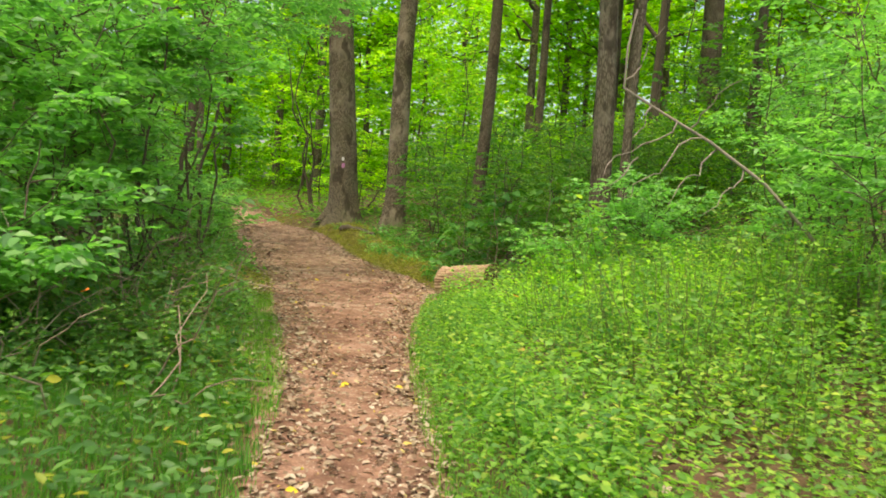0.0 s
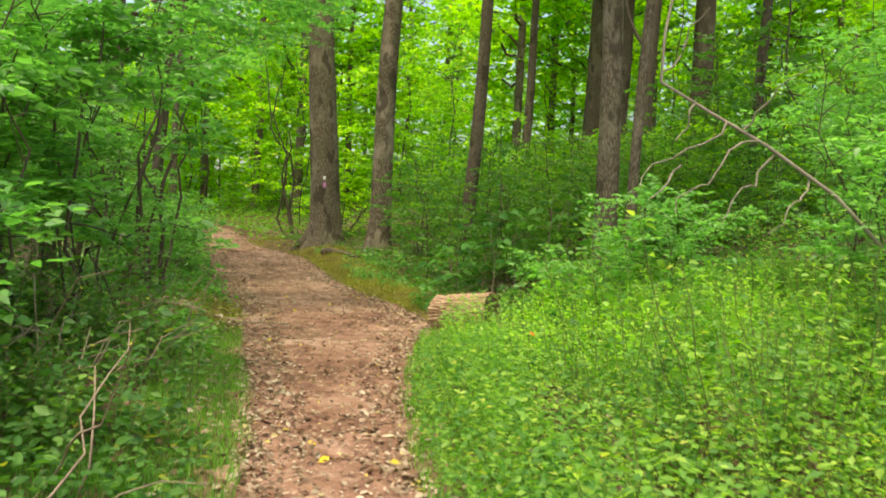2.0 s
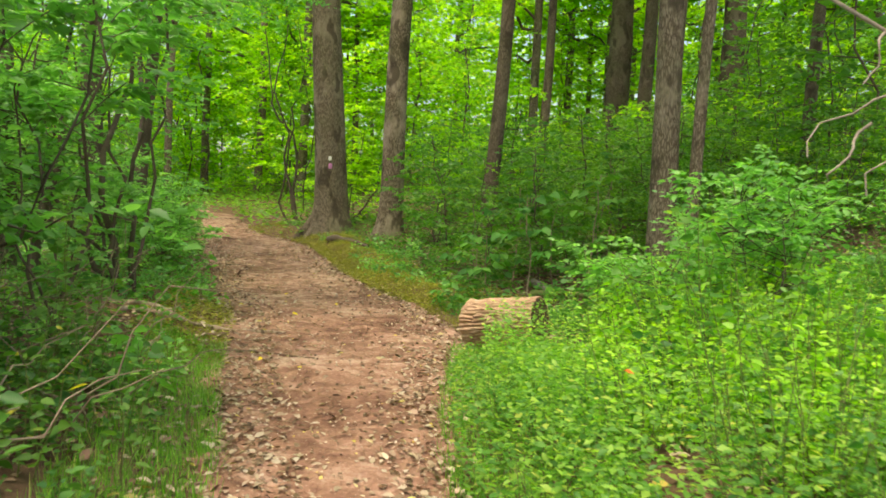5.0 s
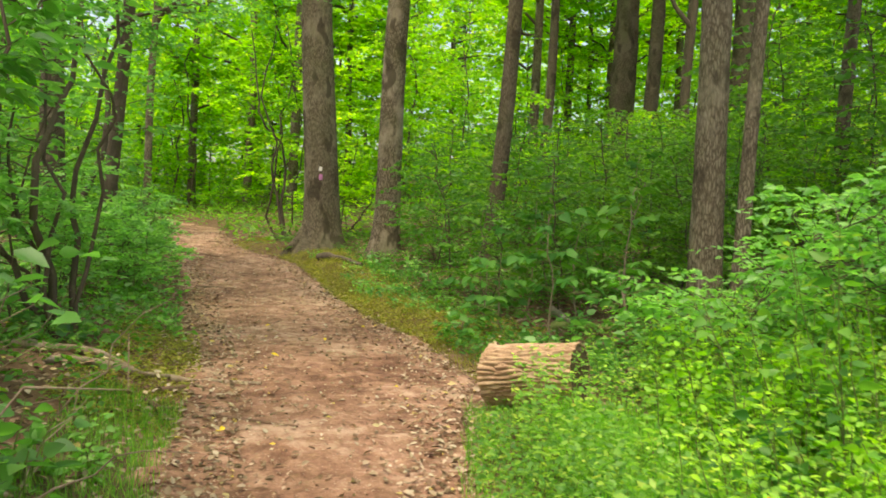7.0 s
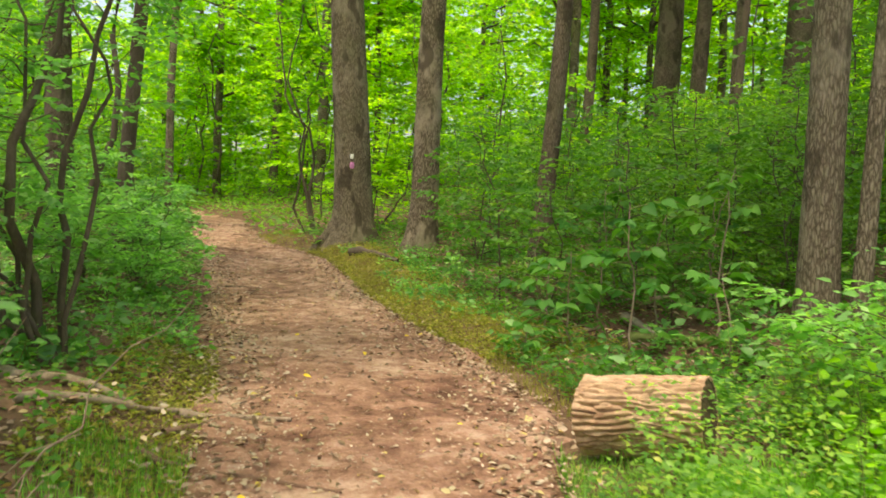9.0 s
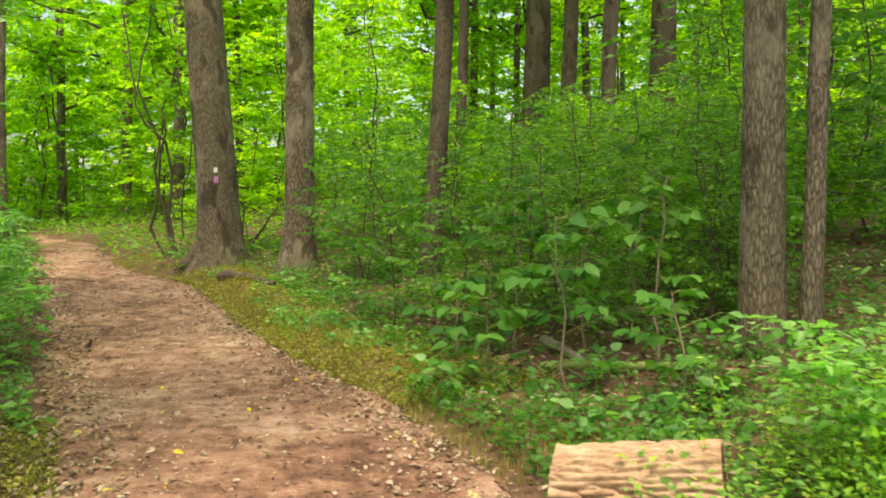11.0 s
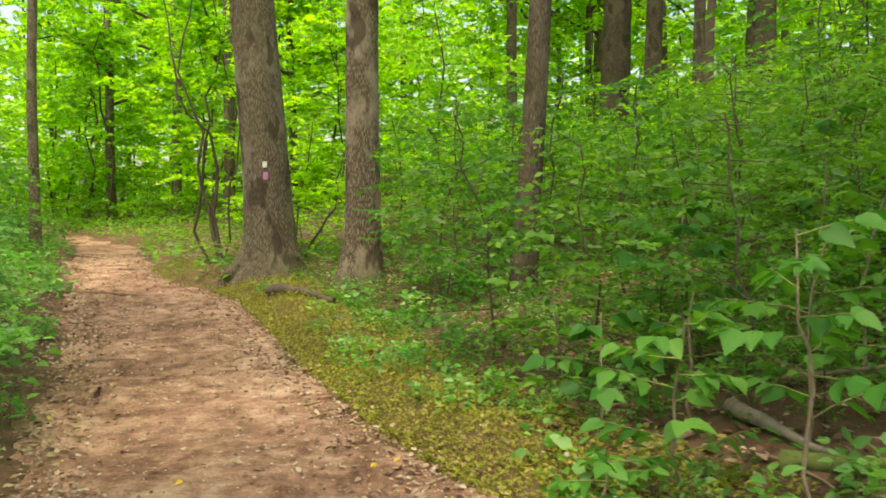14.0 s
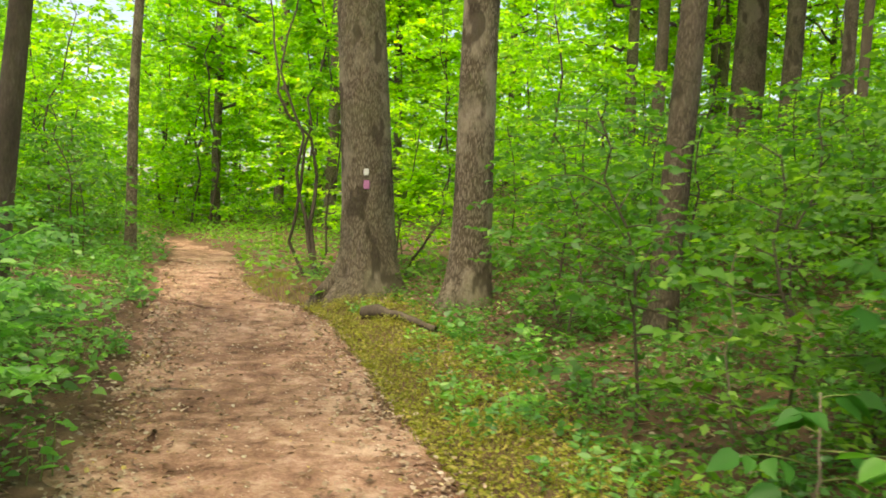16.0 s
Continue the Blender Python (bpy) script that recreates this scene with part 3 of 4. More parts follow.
paint_patch("trail_blaze", M_white, "small white painted trail blaze", -0.01, 2.2 - zb, 0.07, 0.09)
paint_patch("paint_mark", M_pink, "faded pink paint mark", 0.0, 2.03 - zb, 0.08, 0.12)


# ---- understory ----
def small_tree(seed, height, spread, size, mat, shape, k=9, nb=22, r=0.035, low=0.2):
    """Young tree with flat layers of leaves."""
    rng = np.random.default_rng(seed)
    t = new("young_tree")
    top = np.array([rng.uniform(-0.4, 0.4), rng.uniform(-0.4, 0.4), height])
    stem = bent(rng, (0, 0, -0.1), top, 10, 0.05)
    trunk = part("trunk", tubes("trunk", [(stem, np.linspace(r, 0.008, 10))], M_bark_dark, 8), t)
    br, O, D, L = [], [], [], []
    for i in range(nb):
        f = low + (1 - low) * (i + rng.uniform(0, 1)) / nb
        at = np.array([np.interp(f, np.linspace(0, 1, 10), stem[:, k2]) for k2 in range(3)])
        b = i * 2.4 + rng.uniform(-0.5, 0.5)
        reach = spread * (0.35 + 0.9 * math.sin(math.pi * min(f * 0.9 + 0.1, 1))) * rng.uniform(0.6, 1.15)
        end = at + np.array([math.cos(b) * reach, math.sin(b) * reach, reach * rng.uniform(-0.15, 0.6)])
        line = bent(rng, at, end, 6, 0.08)
        br.append((line[::2] if shape is CHIP else line, np.linspace(0.009, 0.003, 3 if shape is CHIP else 6)))
        m = max(3, int(reach / 0.14))
        s = np.linspace(0.2, 1, m)
        p = np.array([np.interp(s, np.linspace(0, 1, 6), line[:, k2]) for k2 in range(3)]).T
        turn = b + np.where(np.arange(m) % 2, 1, -1) * rng.uniform(0.5, 1.1, m)
        O.append(p)
        D.append(np.stack([np.cos(turn), np.sin(turn), rng.uniform(-0.3, 0.3, m)], -1))
        L.append(rng.uniform(0.3, 0.6, m) * (1.1 - 0.4 * s))
    part("branch", tubes("branch", br, M_bark_dark, 3), trunk)
    P = sprays(rng, np.concatenate(O), np.concatenate(D), np.concatenate(L), k, size, 0.2, 0.65 if shape is CHIP else 0.42)
    part("crown", leaf_mesh("crown", *P, mat, shape), t)
    return t


def set_down(ob, x, y, rz, s, dz=-0.03):
    ob.matrix_basis = pose(x, y, float(land(x, y)) + dz, 0, 0, rz) @ Matrix.Scale(s, 4)


def scatter(kinds, spots, label, category, group, dz=-0.03):
    """Puts the first of each kind down where it is built and copies it to the other spots."""
    used = set()
    for i, (x, y, rz, s) in enumerate(spots):
        k = kinds[i % len(kinds)]
        tagged(k, label, category, group)
        m = pose(x, y, float(land(x, y)) + dz, 0, 0, rz)
        if k.name in used:
            o = copy_thing(k, m)
            o.scale = (s, s, s)
        else:
            k.matrix_basis = m @ Matrix.Scale(s, 4)
            used.add(k.name)


def clear_of_path(x, y, gap):
    if y > 43:
        return True
    return x < left_edge(y) - gap or x > right_edge(y) + gap


rngU = np.random.default_rng(31)
far_kinds = [small_tree(40 + i, 6.0, 1.7, 0.15, M_leaf_far_bright, CHIP, 9, 27, 0.035, 0.08) for i in range(6)]
spots = []
for ring, count in ((25, 12), (30, 17), (37, 22), (46, 24), (56, 13), (67, 8)):
    for i in range(count):
        y = ring + rngU.uniform(-2.5, 3.5)
        x = (-0.72 + 1.34 * (i + rngU.uniform(0, 1)) / count) * (y + 2)
        if clear_of_path(x, y, 1.5) and not (abs(x + 2) < 2.2 and y < 24.5) and not (y > 40 and open_sky(x, y)):
            size = rngU.uniform(0.6, 1.25) * (1 + (y - 24) / 50)
            if y < 35 and 0.08 < x / y < 0.32:
                size = min(size, 0.42)
            spots.append((x, y, rngU.uniform(0, 360), size))
for i in range(14):
    y = 27 + 2.2 * i + rngU.uniform(-1, 1)
    x = left_edge(y) - rngU.uniform(1.5, 9)
    spots.append((x, y, rngU.uniform(0, 360), rngU.uniform(0.9, 1.35) * (1 + (y - 24) / 60)))
for i, (x, y) in enumerate([(-15.0, 47.5), (-13.4, 49.0), (-17.5, 53.0), (-12.9, 41.5)]):
    spots.append((x, y, 50 * i, 1.5))
for i, (x, y) in enumerate([(-9, -6), (-5, -10), (6, -9), (10, -5), (11, 1), (12, 7), (-10, 1), (-11, 7), (13, 13), (-12, 13), (0, -13), (8, 3.5)]):
    spots.append((x, y, 47 * i, rngU.uniform(0.8, 1.1)))
scatter(far_kinds, spots, "young forest tree with layered bright green leaves", "tree", "young trees in the wood")

low_far = [small_tree(50 + i, 2.2, 1.0, 0.13, M_leaf_far_bright, CHIP, 8, 18, 0.016, 0.02) for i in range(4)]
spots = []
for i in range(125):
    y = rngU.uniform(22.5, 50) if i < 90 else rngU.uniform(14, 26)
    x = rngU.uniform(-0.68, 0.58) * (y + 1) if i < 90 else right_edge(y) + rngU.uniform(6.5, 14)
    if clear_of_path(x, y, 0.9) and not (abs(x + 2) < 1.6 and y < 24):
        spots.append((x, y, rngU.uniform(0, 360), rngU.uniform(0.5, 1.1)))
scatter(low_far, spots, "low spreading bush with light green leaves", "bush", "bushes under the trees")

mid_kinds = [small_tree(60 + i, 2.6, 0.85, 0.11, M_leaf_mid_shaded, CHIP, 8, 22, 0.016, 0.12) for i in range(5)]
spots = []
for i in range(64):
    y = rngU.uniform(12.6, 23)
    x = right_edge(y) + rngU.uniform(1.3, 8.0)
    if abs(x + 1.9) < 1.4 and y > 18:
        continue
    if math.hypot(x - 2.63, y - 11.7) < 0.7:
        continue
    spots.append((x, y, rngU.uniform(0, 360), rngU.uniform(0.55, 1.0) * (1 if y > 14.5 else 0.75)))
for i in range(30):
    y = rngU.uniform(11, 32)
    x = left_edge(y) - rngU.uniform(1.2, 6.0)
    spots.append((x, y, rngU.uniform(0, 360), rngU.uniform(0.6, 1.1)))
# More saplings on the right, whose dark leaf colour stands in for shade.
for i in range(20):
    y = rngU.uniform(14, 25)
    x = right_edge(y) + rngU.uniform(5.0, 13.0)
    spots.append((x, y, rngU.uniform(0, 360), rngU.uniform(1.2, 1.9) if x > 6.5 else rngU.uniform(0.6, 0.9)))
scatter(mid_kinds, spots, "leafy sapling in the undergrowth, green darkened for shade", "sapling", "saplings in the undergrowth")


near_kinds = [small_tree(70 + i, 2.8, 0.75, 0.08, M_leaf_shrub_sheen, LEAF, 8, 20, 0.013, 0.28) for i in range(4)]
spots = []
for i in range(17):
    y = rngU.uniform(4.0, 12)
    x = left_edge(y) - rngU.uniform(1.65, 4.2)
    spots.append((x, y, rngU.uniform(0, 360), rngU.uniform(0.8, 1.25)))
scatter(near_kinds, spots, "slender sapling with green leaves paled for sheen in the thicket", "sapling", "saplings in the thicket")


def herb(seed, height, stems, size, mat, nodes=8, wide=0.16, shape=LEAF, name="woodland_herb"):
    """Clump of upright leafy stems."""
    rng = np.random.default_rng(seed)
    t = new(name)
    tube, P, D, S = [], [], [], []
    for i in range(stems):
        b, rr = rng.uniform(0, 2 * math.pi), wide * math.sqrt(rng.uniform(0, 1))
        foot = np.array([math.cos(b) * rr, math.sin(b) * rr, -0.05])
        h = height * rng.uniform(0.55, 1.1)
        tip = foot + np.array([math.cos(b) * h * 0.25 + rng.normal(0, 0.05), math.sin(b) * h * 0.25 + rng.normal(0, 0.05), h])
        line = bent(rng, foot, tip, 6, 0.05)
        tube.append((line, np.linspace(0.004, 0.0015, 6)))
        for j in range(nodes):
            f = 0.2 + 0.8 * (j + 0.5) / nodes
            at = np.array([np.interp(f, np.linspace(0, 1, 6), line[:, k]) for k in range(3)])
            a0 = rng.uniform(0, 2 * math.pi)
            for q in range(3 if j < nodes - 1 else 5):
                a = a0 + q * 2.2 + rng.normal(0, 0.3)
                d = np.array([math.cos(a), math.sin(a), rng.uniform(-0.45, 0.6)])
                P.append(at + d * size * rng.uniform(0.2, 0.9))
                D.append(d)
                S.append(size * rng.uniform(0.5, 1.5) * (1.15 - 0.4 * f))
    P, D, S = np.array(P), np.array(D), np.array(S)
    N = np.array([0, 0, 1.0]) + rng.normal(0, 0.55, P.shape)
    part("stem", tubes("stem", tube, M_stem, 3), t)
    part("foliage", leaf_mesh("foliage", P, D, N, S, mat, shape), t)
    return t


short_herbs = [herb(80 + i, 0.42, 10, (0.04, 0.026, 0.052)[i % 3], M_leaf_herb, 10, 0.22) for i in range(5)]
tall_herbs = [herb(90 + i, 0.85, 10, (0.042, 0.03, 0.054)[i % 3], M_leaf_herb, 14, 0.27) for i in range(5)]
short_herbs += [herb(86 + i, 0.4, 9, 0.044, M_leaf_herb, 8, 0.22, BROAD) for i in range(2)]
tall_herbs += [herb(96 + i, 0.8, 9, 0.046, M_leaf_herb, 12, 0.27, BROAD) for i in range(2)]
low_spots, high_spots = [], []


def lush(x, y):
    """How tall the bank grows here: hummocks and hollows."""
    return 0.8 + 0.3 * math.sin(x * 2.3 + 1.1 * math.sin(y * 1.3)) * math.cos(y * 2.0 + 0.7 * x) + 0.15 * math.sin(5.1 * x - 3.7 * y)


for i in range(262):
    y = rngU.uniform(1.4, 8.9)
    e = 0.28 + 3.6 * rngU.uniform(0, 1) ** 1.25
    x = right_edge(y) + e
    if y > 7.9 and e < 1.15:
        continue
    if e < 0.95 or (y > 6.5 and e < 1.5):
        low_spots.append((x, y, rngU.uniform(0, 360), (rngU.uniform(0.65, 1.0) + 0.25 * min(e, 0.9)) * lush(x, y)))
    else:
        high_spots.append((x, y, rngU.uniform(0, 360), rngU.uniform(0.75, 1.2) * lush(x, y)))
for i in range(34):
    high_spots.append((rngU.uniform(1.5, 3.0), rngU.uniform(7.8, 10.2), rngU.uniform(0, 360), rngU.uniform(0.6, 0.95)))
# Lime clumps brighten the bank by leaf colour, not by lighting.
lime_herbs = [herb(130 + i, 0.55, 10, (0.04, 0.046, 0.043)[i], M_leaf_lime_lit, 10, 0.26, BROAD if i == 1 else LEAF) for i in range(3)]
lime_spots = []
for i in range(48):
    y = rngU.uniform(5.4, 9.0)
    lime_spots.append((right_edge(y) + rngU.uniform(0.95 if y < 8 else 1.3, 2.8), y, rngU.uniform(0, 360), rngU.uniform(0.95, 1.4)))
scatter(lime_herbs, lime_spots, "yellow-green herb clump with light put into its leaf colour", "herb", "herbs on the bank")
scatter(short_herbs, low_spots, "short bright green herb clump on the bank", "herb", "herbs on the bank")
scatter(tall_herbs, high_spots, "tall lush green herb clump on the bank", "herb", "herbs on the bank")

low_kinds = [herb(100 + i, 0.26, 6, 0.06, M_leaf_shrub_sheen, 4, 0.18, LEAF, "wild_seedling") for i in range(5)]
low_kinds += [herb(110 + i, 0.3, 6, 0.075, M_leaf_shrub_sheen, 3, 0.2, BROAD, "wild_seedling") for i in range(3)]
spots = []
for i in range(150):
    y = rngU.uniform(9.4, 21)
    x = right_edge(y) + 0.45 + 4.0 * rngU.uniform(0, 1) ** 1.3
    if 9.4 < y < 13.5 and rngU.uniform(0, 1) < 0.25:
        continue
    spots.append((x, y, rngU.uniform(0, 360), rngU.uniform(0.6, 1.3)))
for i in range(150):
    y = 6.5 + 19.5 * rngU.uniform(0, 1) ** 1.4
    x = left_edge(y) - 0.3 - 3.0 * rngU.uniform(0, 1) ** 1.2
    if 7.8 < y < 10.4 and x > -2.7:
        continue
    spots.append((x, y, rngU.uniform(0, 360), rngU.uniform(0.7, 1.6)))
scatter(low_kinds, spots, "low green seedling growing through leaf litter", "seedling", "seedlings beside the path")


M_leaf_bramble = leaf_material("bramble leaves", [(0, (0.05, 0.15, 0.03)), (0.55, (0.085, 0.225, 0.042)), (0.95, (0.14, 0.3, 0.06)), (1, (0.5, 0.45, 0.05))], GLOW, 0.34, 0.45)
brambles = [herb(140 + i, (0.55, 0.75, 0.95)[i % 3], 7, (0.05, 0.064, 0.056)[i % 3], M_leaf_bramble, 8, 0.3, BROAD if i % 2 else LEAF, "bramble") for i in range(6)]
spots = []
for i in range(130):
    y = rngU.uniform(2.6, 6.6)
    x = left_edge(y) - 0.45 - 2.6 * rngU.uniform(0, 1) ** 0.9
    spots.append((x, y, rngU.uniform(0, 360), rngU.uniform(0.5, 1.15) if y > 3.6 else rngU.uniform(0.4, 0.6)))
scatter(brambles, spots, "straggling bramble with broad green leaves and bare stems", "bramble", "brambles in the thicket")


def stuff_leaves(name, label, category, seed, n, region, size, mat, shape, upright=0.2, lift=0.0, rise=0.0):
    """Uncountable small leaves, blades or litter over a stretch of ground; region gives x, y."""
    rng = np.random.default_rng(seed)
    x, y = region(rng, n)
    P = np.stack([x, y, land(x, y) + lift + rise * rng.uniform(0, 1, len(x))], -1)
    a = rng.uniform(0, 2 * math.pi, len(x))
    D = np.stack([np.cos(a), np.sin(a), rng.normal(upright, 0.25 if upright < 1 else 0.9, len(x))], -1)
    N = np.array([0, 0, 1.0]) + rng.normal(0, 0.3, P.shape)
    if upright > 1.05:
        N = np.stack([-np.cos(a), -np.sin(a), np.full(len(x), 0.3)], -1)
    ob = new(name, leaf_mesh(name, P, D, N, size * rng.uniform(0.5, 1.3, len(x)), mat, shape))
    return tagged(ob, label, category, kind="stuff")


def beside(lo, hi, y0, y1, east=True, power=1.0, bare=0.0):
    """Strip along the path; bare: share left out on the open litter by the broad-leaved saplings."""
    def region(rng, n):
        y = rng.uniform(y0, y1, n)
        d = lo + (hi - lo) * rng.uniform(0, 1, n) ** power
        x = right_edge(y) + d if east else left_edge(y) - d
        gone = (np.hypot((x - 1.3) / 1.3, (y - 12.6) / 1.1) < 1) & (rng.uniform(0, 1, n) < bare)
        return x[~gone], y[~gone]
    return region


def on_path(y0, y1):
    def region(rng, n):
        y = y0 + (y1 - y0) * rng.uniform(0, 1, n) ** 1.2
        u = rng.uniform(0, 1, n)
        u = np.where(rng.uniform(0, 1, n) < 0.6, 0.5 + 0.5 * np.sign(u - 0.5) * np.abs(2 * u - 1) ** 0.35, u)
        return left_edge(y) + (right_edge(y) - left_edge(y)) * u, y
    return region


def far_floor(rng, n):
    y = rng.uniform(43, 75, n)
    return y * rng.uniform(-0.75, 0.62, n), y


stuff_leaves("grass", "bright green grass along the path edge", "grass", 1, 15000, beside(-0.05, 0.75, 0.8, 9.3, True, 1.4), 0.1, M_grass, BLADE, 1.1)
stuff_leaves("grass", "green grass in front of the log, colour raised for light", "grass", 21, 12000, beside(0.45, 2.6, 6.6, 8.9, True, 1.0), 0.17, M_grass_lit, BLADE, 1.1)
stuff_leaves("ground_cover", "soft small leaves along the path edge", "ground cover", 22, 9000, beside(0.0, 0.7, 0.8, 8.6, True, 1.1), 0.04, M_leaf_herb, LEAF, 0.3, 0.03, 0.2)
stuff_leaves("grass", "green grass tufts along the thicket edge", "grass", 2, 11000, beside(-0.04, 0.55, 3.6, 9.0, False, 1.2), 0.095, M_grass, BLADE, 1.1)
stuff_leaves("grass", "fresh green grass patch at the foot of the thicket", "grass", 23, 26000, beside(-0.02, 2.2, 1.2, 3.9, False, 1.0), 0.1, M_grass, BLADE, 1.1)
stuff_leaves("ground_cover", "small broad leaves among the thicket grass", "ground cover", 24, 4500, beside(0.1, 2.4, 1.4, 4.6, False, 1.0), 0.06, M_leaf_bramble, LEAF, 0.2, 0.04, 0.16)
stuff_leaves("grass", "short yellow-green grass beside the path", "grass", 3, 12000, beside(-0.02, 0.8, 10.2, 24, True, 1.2), 0.09, M_moss, BLADE, 1.5)
stuff_leaves("ground_cover", "yellow-green mossy ground cover", "ground cover", 4, 22000, beside(0.0, 1.3, 12.0, 21, True, 1.2), 0.035, M_moss, CHIP, 0.3, 0.01, 0.07)
stuff_leaves("ground_cover", "mixed small green ground plants", "ground cover", 5, 9000, beside(0.15, 5.0, 9.3, 12.4, True, 1.2, 0.85), 0.06, M_leaf_mid_shaded, CHIP, 0.3, 0.02, 0.14)
stuff_leaves("ground_cover", "mixed small green plants under the saplings", "ground cover", 35, 17000, beside(0.95, 5.5, 12.4, 24, True, 1.1, 0.85), 0.06, M_leaf_mid_shaded, CHIP, 0.3, 0.02, 0.14)
stuff_leaves("ground_cover", "olive moss on the path bank", "ground cover", 36, 9000, beside(-0.05, 0.7, 8.2, 12, False, 1.2), 0.03, M_moss, CHIP, 0.3, 0.0, 0.04)
stuff_leaves("leaf_litter", "tan dry leaves gathered at the path edge", "leaf litter", 37, 1800, beside(-0.35, 0.15, 1.0, 21, True), 0.05, M_path_leaf, LEAF, 0.1, 0.035, 0.01)
stuff_leaves("leaf_litter", "tan dry leaves gathered at the path edge", "leaf litter", 38, 2300, beside(-0.4, 0.3, 1.0, 21, False), 0.05, M_path_leaf, LEAF, 0.1, 0.035, 0.01)
stuff_leaves("ground_cover", "small green plants under the thicket", "ground cover", 6, 17000, beside(0.35, 5.0, 7.5, 30, False, 1.2), 0.06, M_leaf_mid_shaded, CHIP, 0.3, 0.02, 0.16)
stuff_leaves("ground_cover", "dense small bright green leaves on the bank", "ground cover", 7, 30000, beside(0.2, 4.5, 0.8, 9.2, True, 1.2), 0.042, M_leaf_herb, CHIP, 0.2, 0.04, 0.4)
stuff_leaves("ground_cover", "light green plants on the distant wood floor", "ground cover", 14, 16000, beside(0.0, 22.0, 21, 46, True, 1.1), 0.15, M_leaf_mid_shaded, CHIP, 0.3, 0.02, 0.4)
stuff_leaves("ground_cover", "light green plants on the distant wood floor", "ground cover", 15, 12000, beside(0.0, 18.0, 21, 46, False, 1.1), 0.15, M_leaf_mid_shaded, CHIP, 0.3, 0.02, 0.4)
stuff_leaves("ground_cover", "green undergrowth on the distant wood floor", "ground cover", 16, 14000, far_floor, 0.35, M_leaf_far_bright, CHIP, 0.3, 0.05, 1.6)
def around(rng, n):
    x, y = rng.uniform(-14, 14, n), rng.uniform(-13, 16, n)
    keep = (x < left_edge(y) - 3) | (x > right_edge(y) + 3.5) | ((y < 1) & ((x < left_edge(y)) | (x > right_edge(y))))
    return x[keep], y[keep]


stuff_leaves("leaf_litter", "brown dead leaves over the wider wood floor", "leaf litter", 39, 12000, around, 0.09, M_litter, CHIP, 0.1, 0.015, 0.02)
stuff_leaves("ground_cover", "scattered green plants over the wider wood floor", "ground cover", 40, 14000, around, 0.1, M_leaf_mid_shaded, CHIP, 0.3, 0.02, 0.2)
stuff_leaves("leaf_litter", "dry brown and tan leaves scattered on clay", "leaf litter", 8, 6400, on_path(0.8, 27), 0.046, M_path_leaf, LEAF, 0.08, 0.043)
stuff_leaves("leaf_litter", "curled dark brown leaves on the path", "leaf litter", 12, 900, on_path(0.8, 27), 0.045, M_litter, CHIP, 0.12, 0.035)
stuff_leaves("leaf_litter", "small brown leaf crumbs on the path", "leaf litter", 9, 11000, on_path(0.8, 22), 0.026, M_path_leaf, CHIP, 0.08, 0.041)
stuff_leaves("leaf_litter", "brown dead leaves on the wood floor", "leaf litter", 10, 15000, beside(0.5, 6.0, 1.0, 22, True, 1.0), 0.07, M_litter, LEAF, 0.1, 0.012, 0.02)
stuff_leaves("leaf_litter", "brown dead leaves under the thicket", "leaf litter", 11, 10000, beside(0.2, 5.0, 3.8, 22, False, 1.1), 0.06, M_litter, LEAF, 0.1, 0.012, 0.02)


# ---- distant woods ----
def woods(rng, n):
    a = radians(90) + rng.uniform(-radians(62), radians(56), n)
    d = rng.uniform(62, 92, n)
    return np.cos(a) * d, np.sin(a) * d


def nearer_woods(rng, n):
    a = radians(90) + rng.uniform(-radians(50), radians(46), n)
    d = rng.uniform(52, 64, n)
    return np.cos(a) * d, np.sin(a) * d


# Leaf colour here carries the brightness of the distance.
stuff_leaves("distant_woods", "pale green woodland edge in the distance", "woods", 34, 20000, nearer_woods, 0.5, M_leaf_far_bright, CHIP, 0.2, 0.0, 6.0)
stuff_leaves("distant_woods", "far wall of light green woodland foliage", "woods", 33, 30000, woods, 0.75, M_leaf_far_bright, CHIP, 0.2, 0.0, 13.0)


# ---- the cut log ----
def build_log(x, y, length, r, bearing):
    z = float(land(x, y)) + r * 0.93
    t = empty("cut_log", x, y, z, bearing)
    t.matrix_world = pose(x, y, z, 0, -7, bearing)
    rng = np.random.default_rng(9)
    s = np.linspace(-length / 2, length / 2, 90)
    a = np.arange(220) / 220 * 2 * math.pi
    A, X = np.meshgrid(a, s)
    ridge = np.zeros_like(A)
    for n, ph, amp in ((15, 0.3, 1.0), (22, 1.7, 0.8), (35, 4.0, 0.4)):
        ridge += amp * np.sin(A * n + ph + 1.6 * np.sin(X * 9 + A * 2 + ph) + 0.9 * np.sin(X * 23 - A * 4 + ph * 2))
    ridge = 1 - np.abs(np.tanh(ridge * 0.8)) ** 0.7
    R = r * (1 + 0.03 * np.sin(2 * A + 0.5) + 0.02 * np.sin(3 * A + X * 2)) - 0.034 * ridge + rng.normal(0, 0.0015, A.shape)
    part("bark", grid_mesh("bark", X, R * np.cos(A), R * np.sin(A), M_logbark, True), t, "tan deeply ridged bark")
    for side in (-1, 1):
        q = np.linspace(0.02, 0.985, 14)[:, None]
        edge = R[0 if side < 0 else -1][None]
        Y, Z = q * edge * np.cos(a), q * edge * np.sin(a)
        Xe = side * (length / 2 - 0.006 + 0.004 * np.sin(q * 60)) + 0 * Y
        part("cut_end", grid_mesh("cut_end", Xe, Y, Z, M_cut, True), t, "dark weathered sawn end")
    tagged(t, "short cut log with tan ridged bark on the bank", "log")


build_log(0.75, 9.22, 0.64, 0.215, -26)


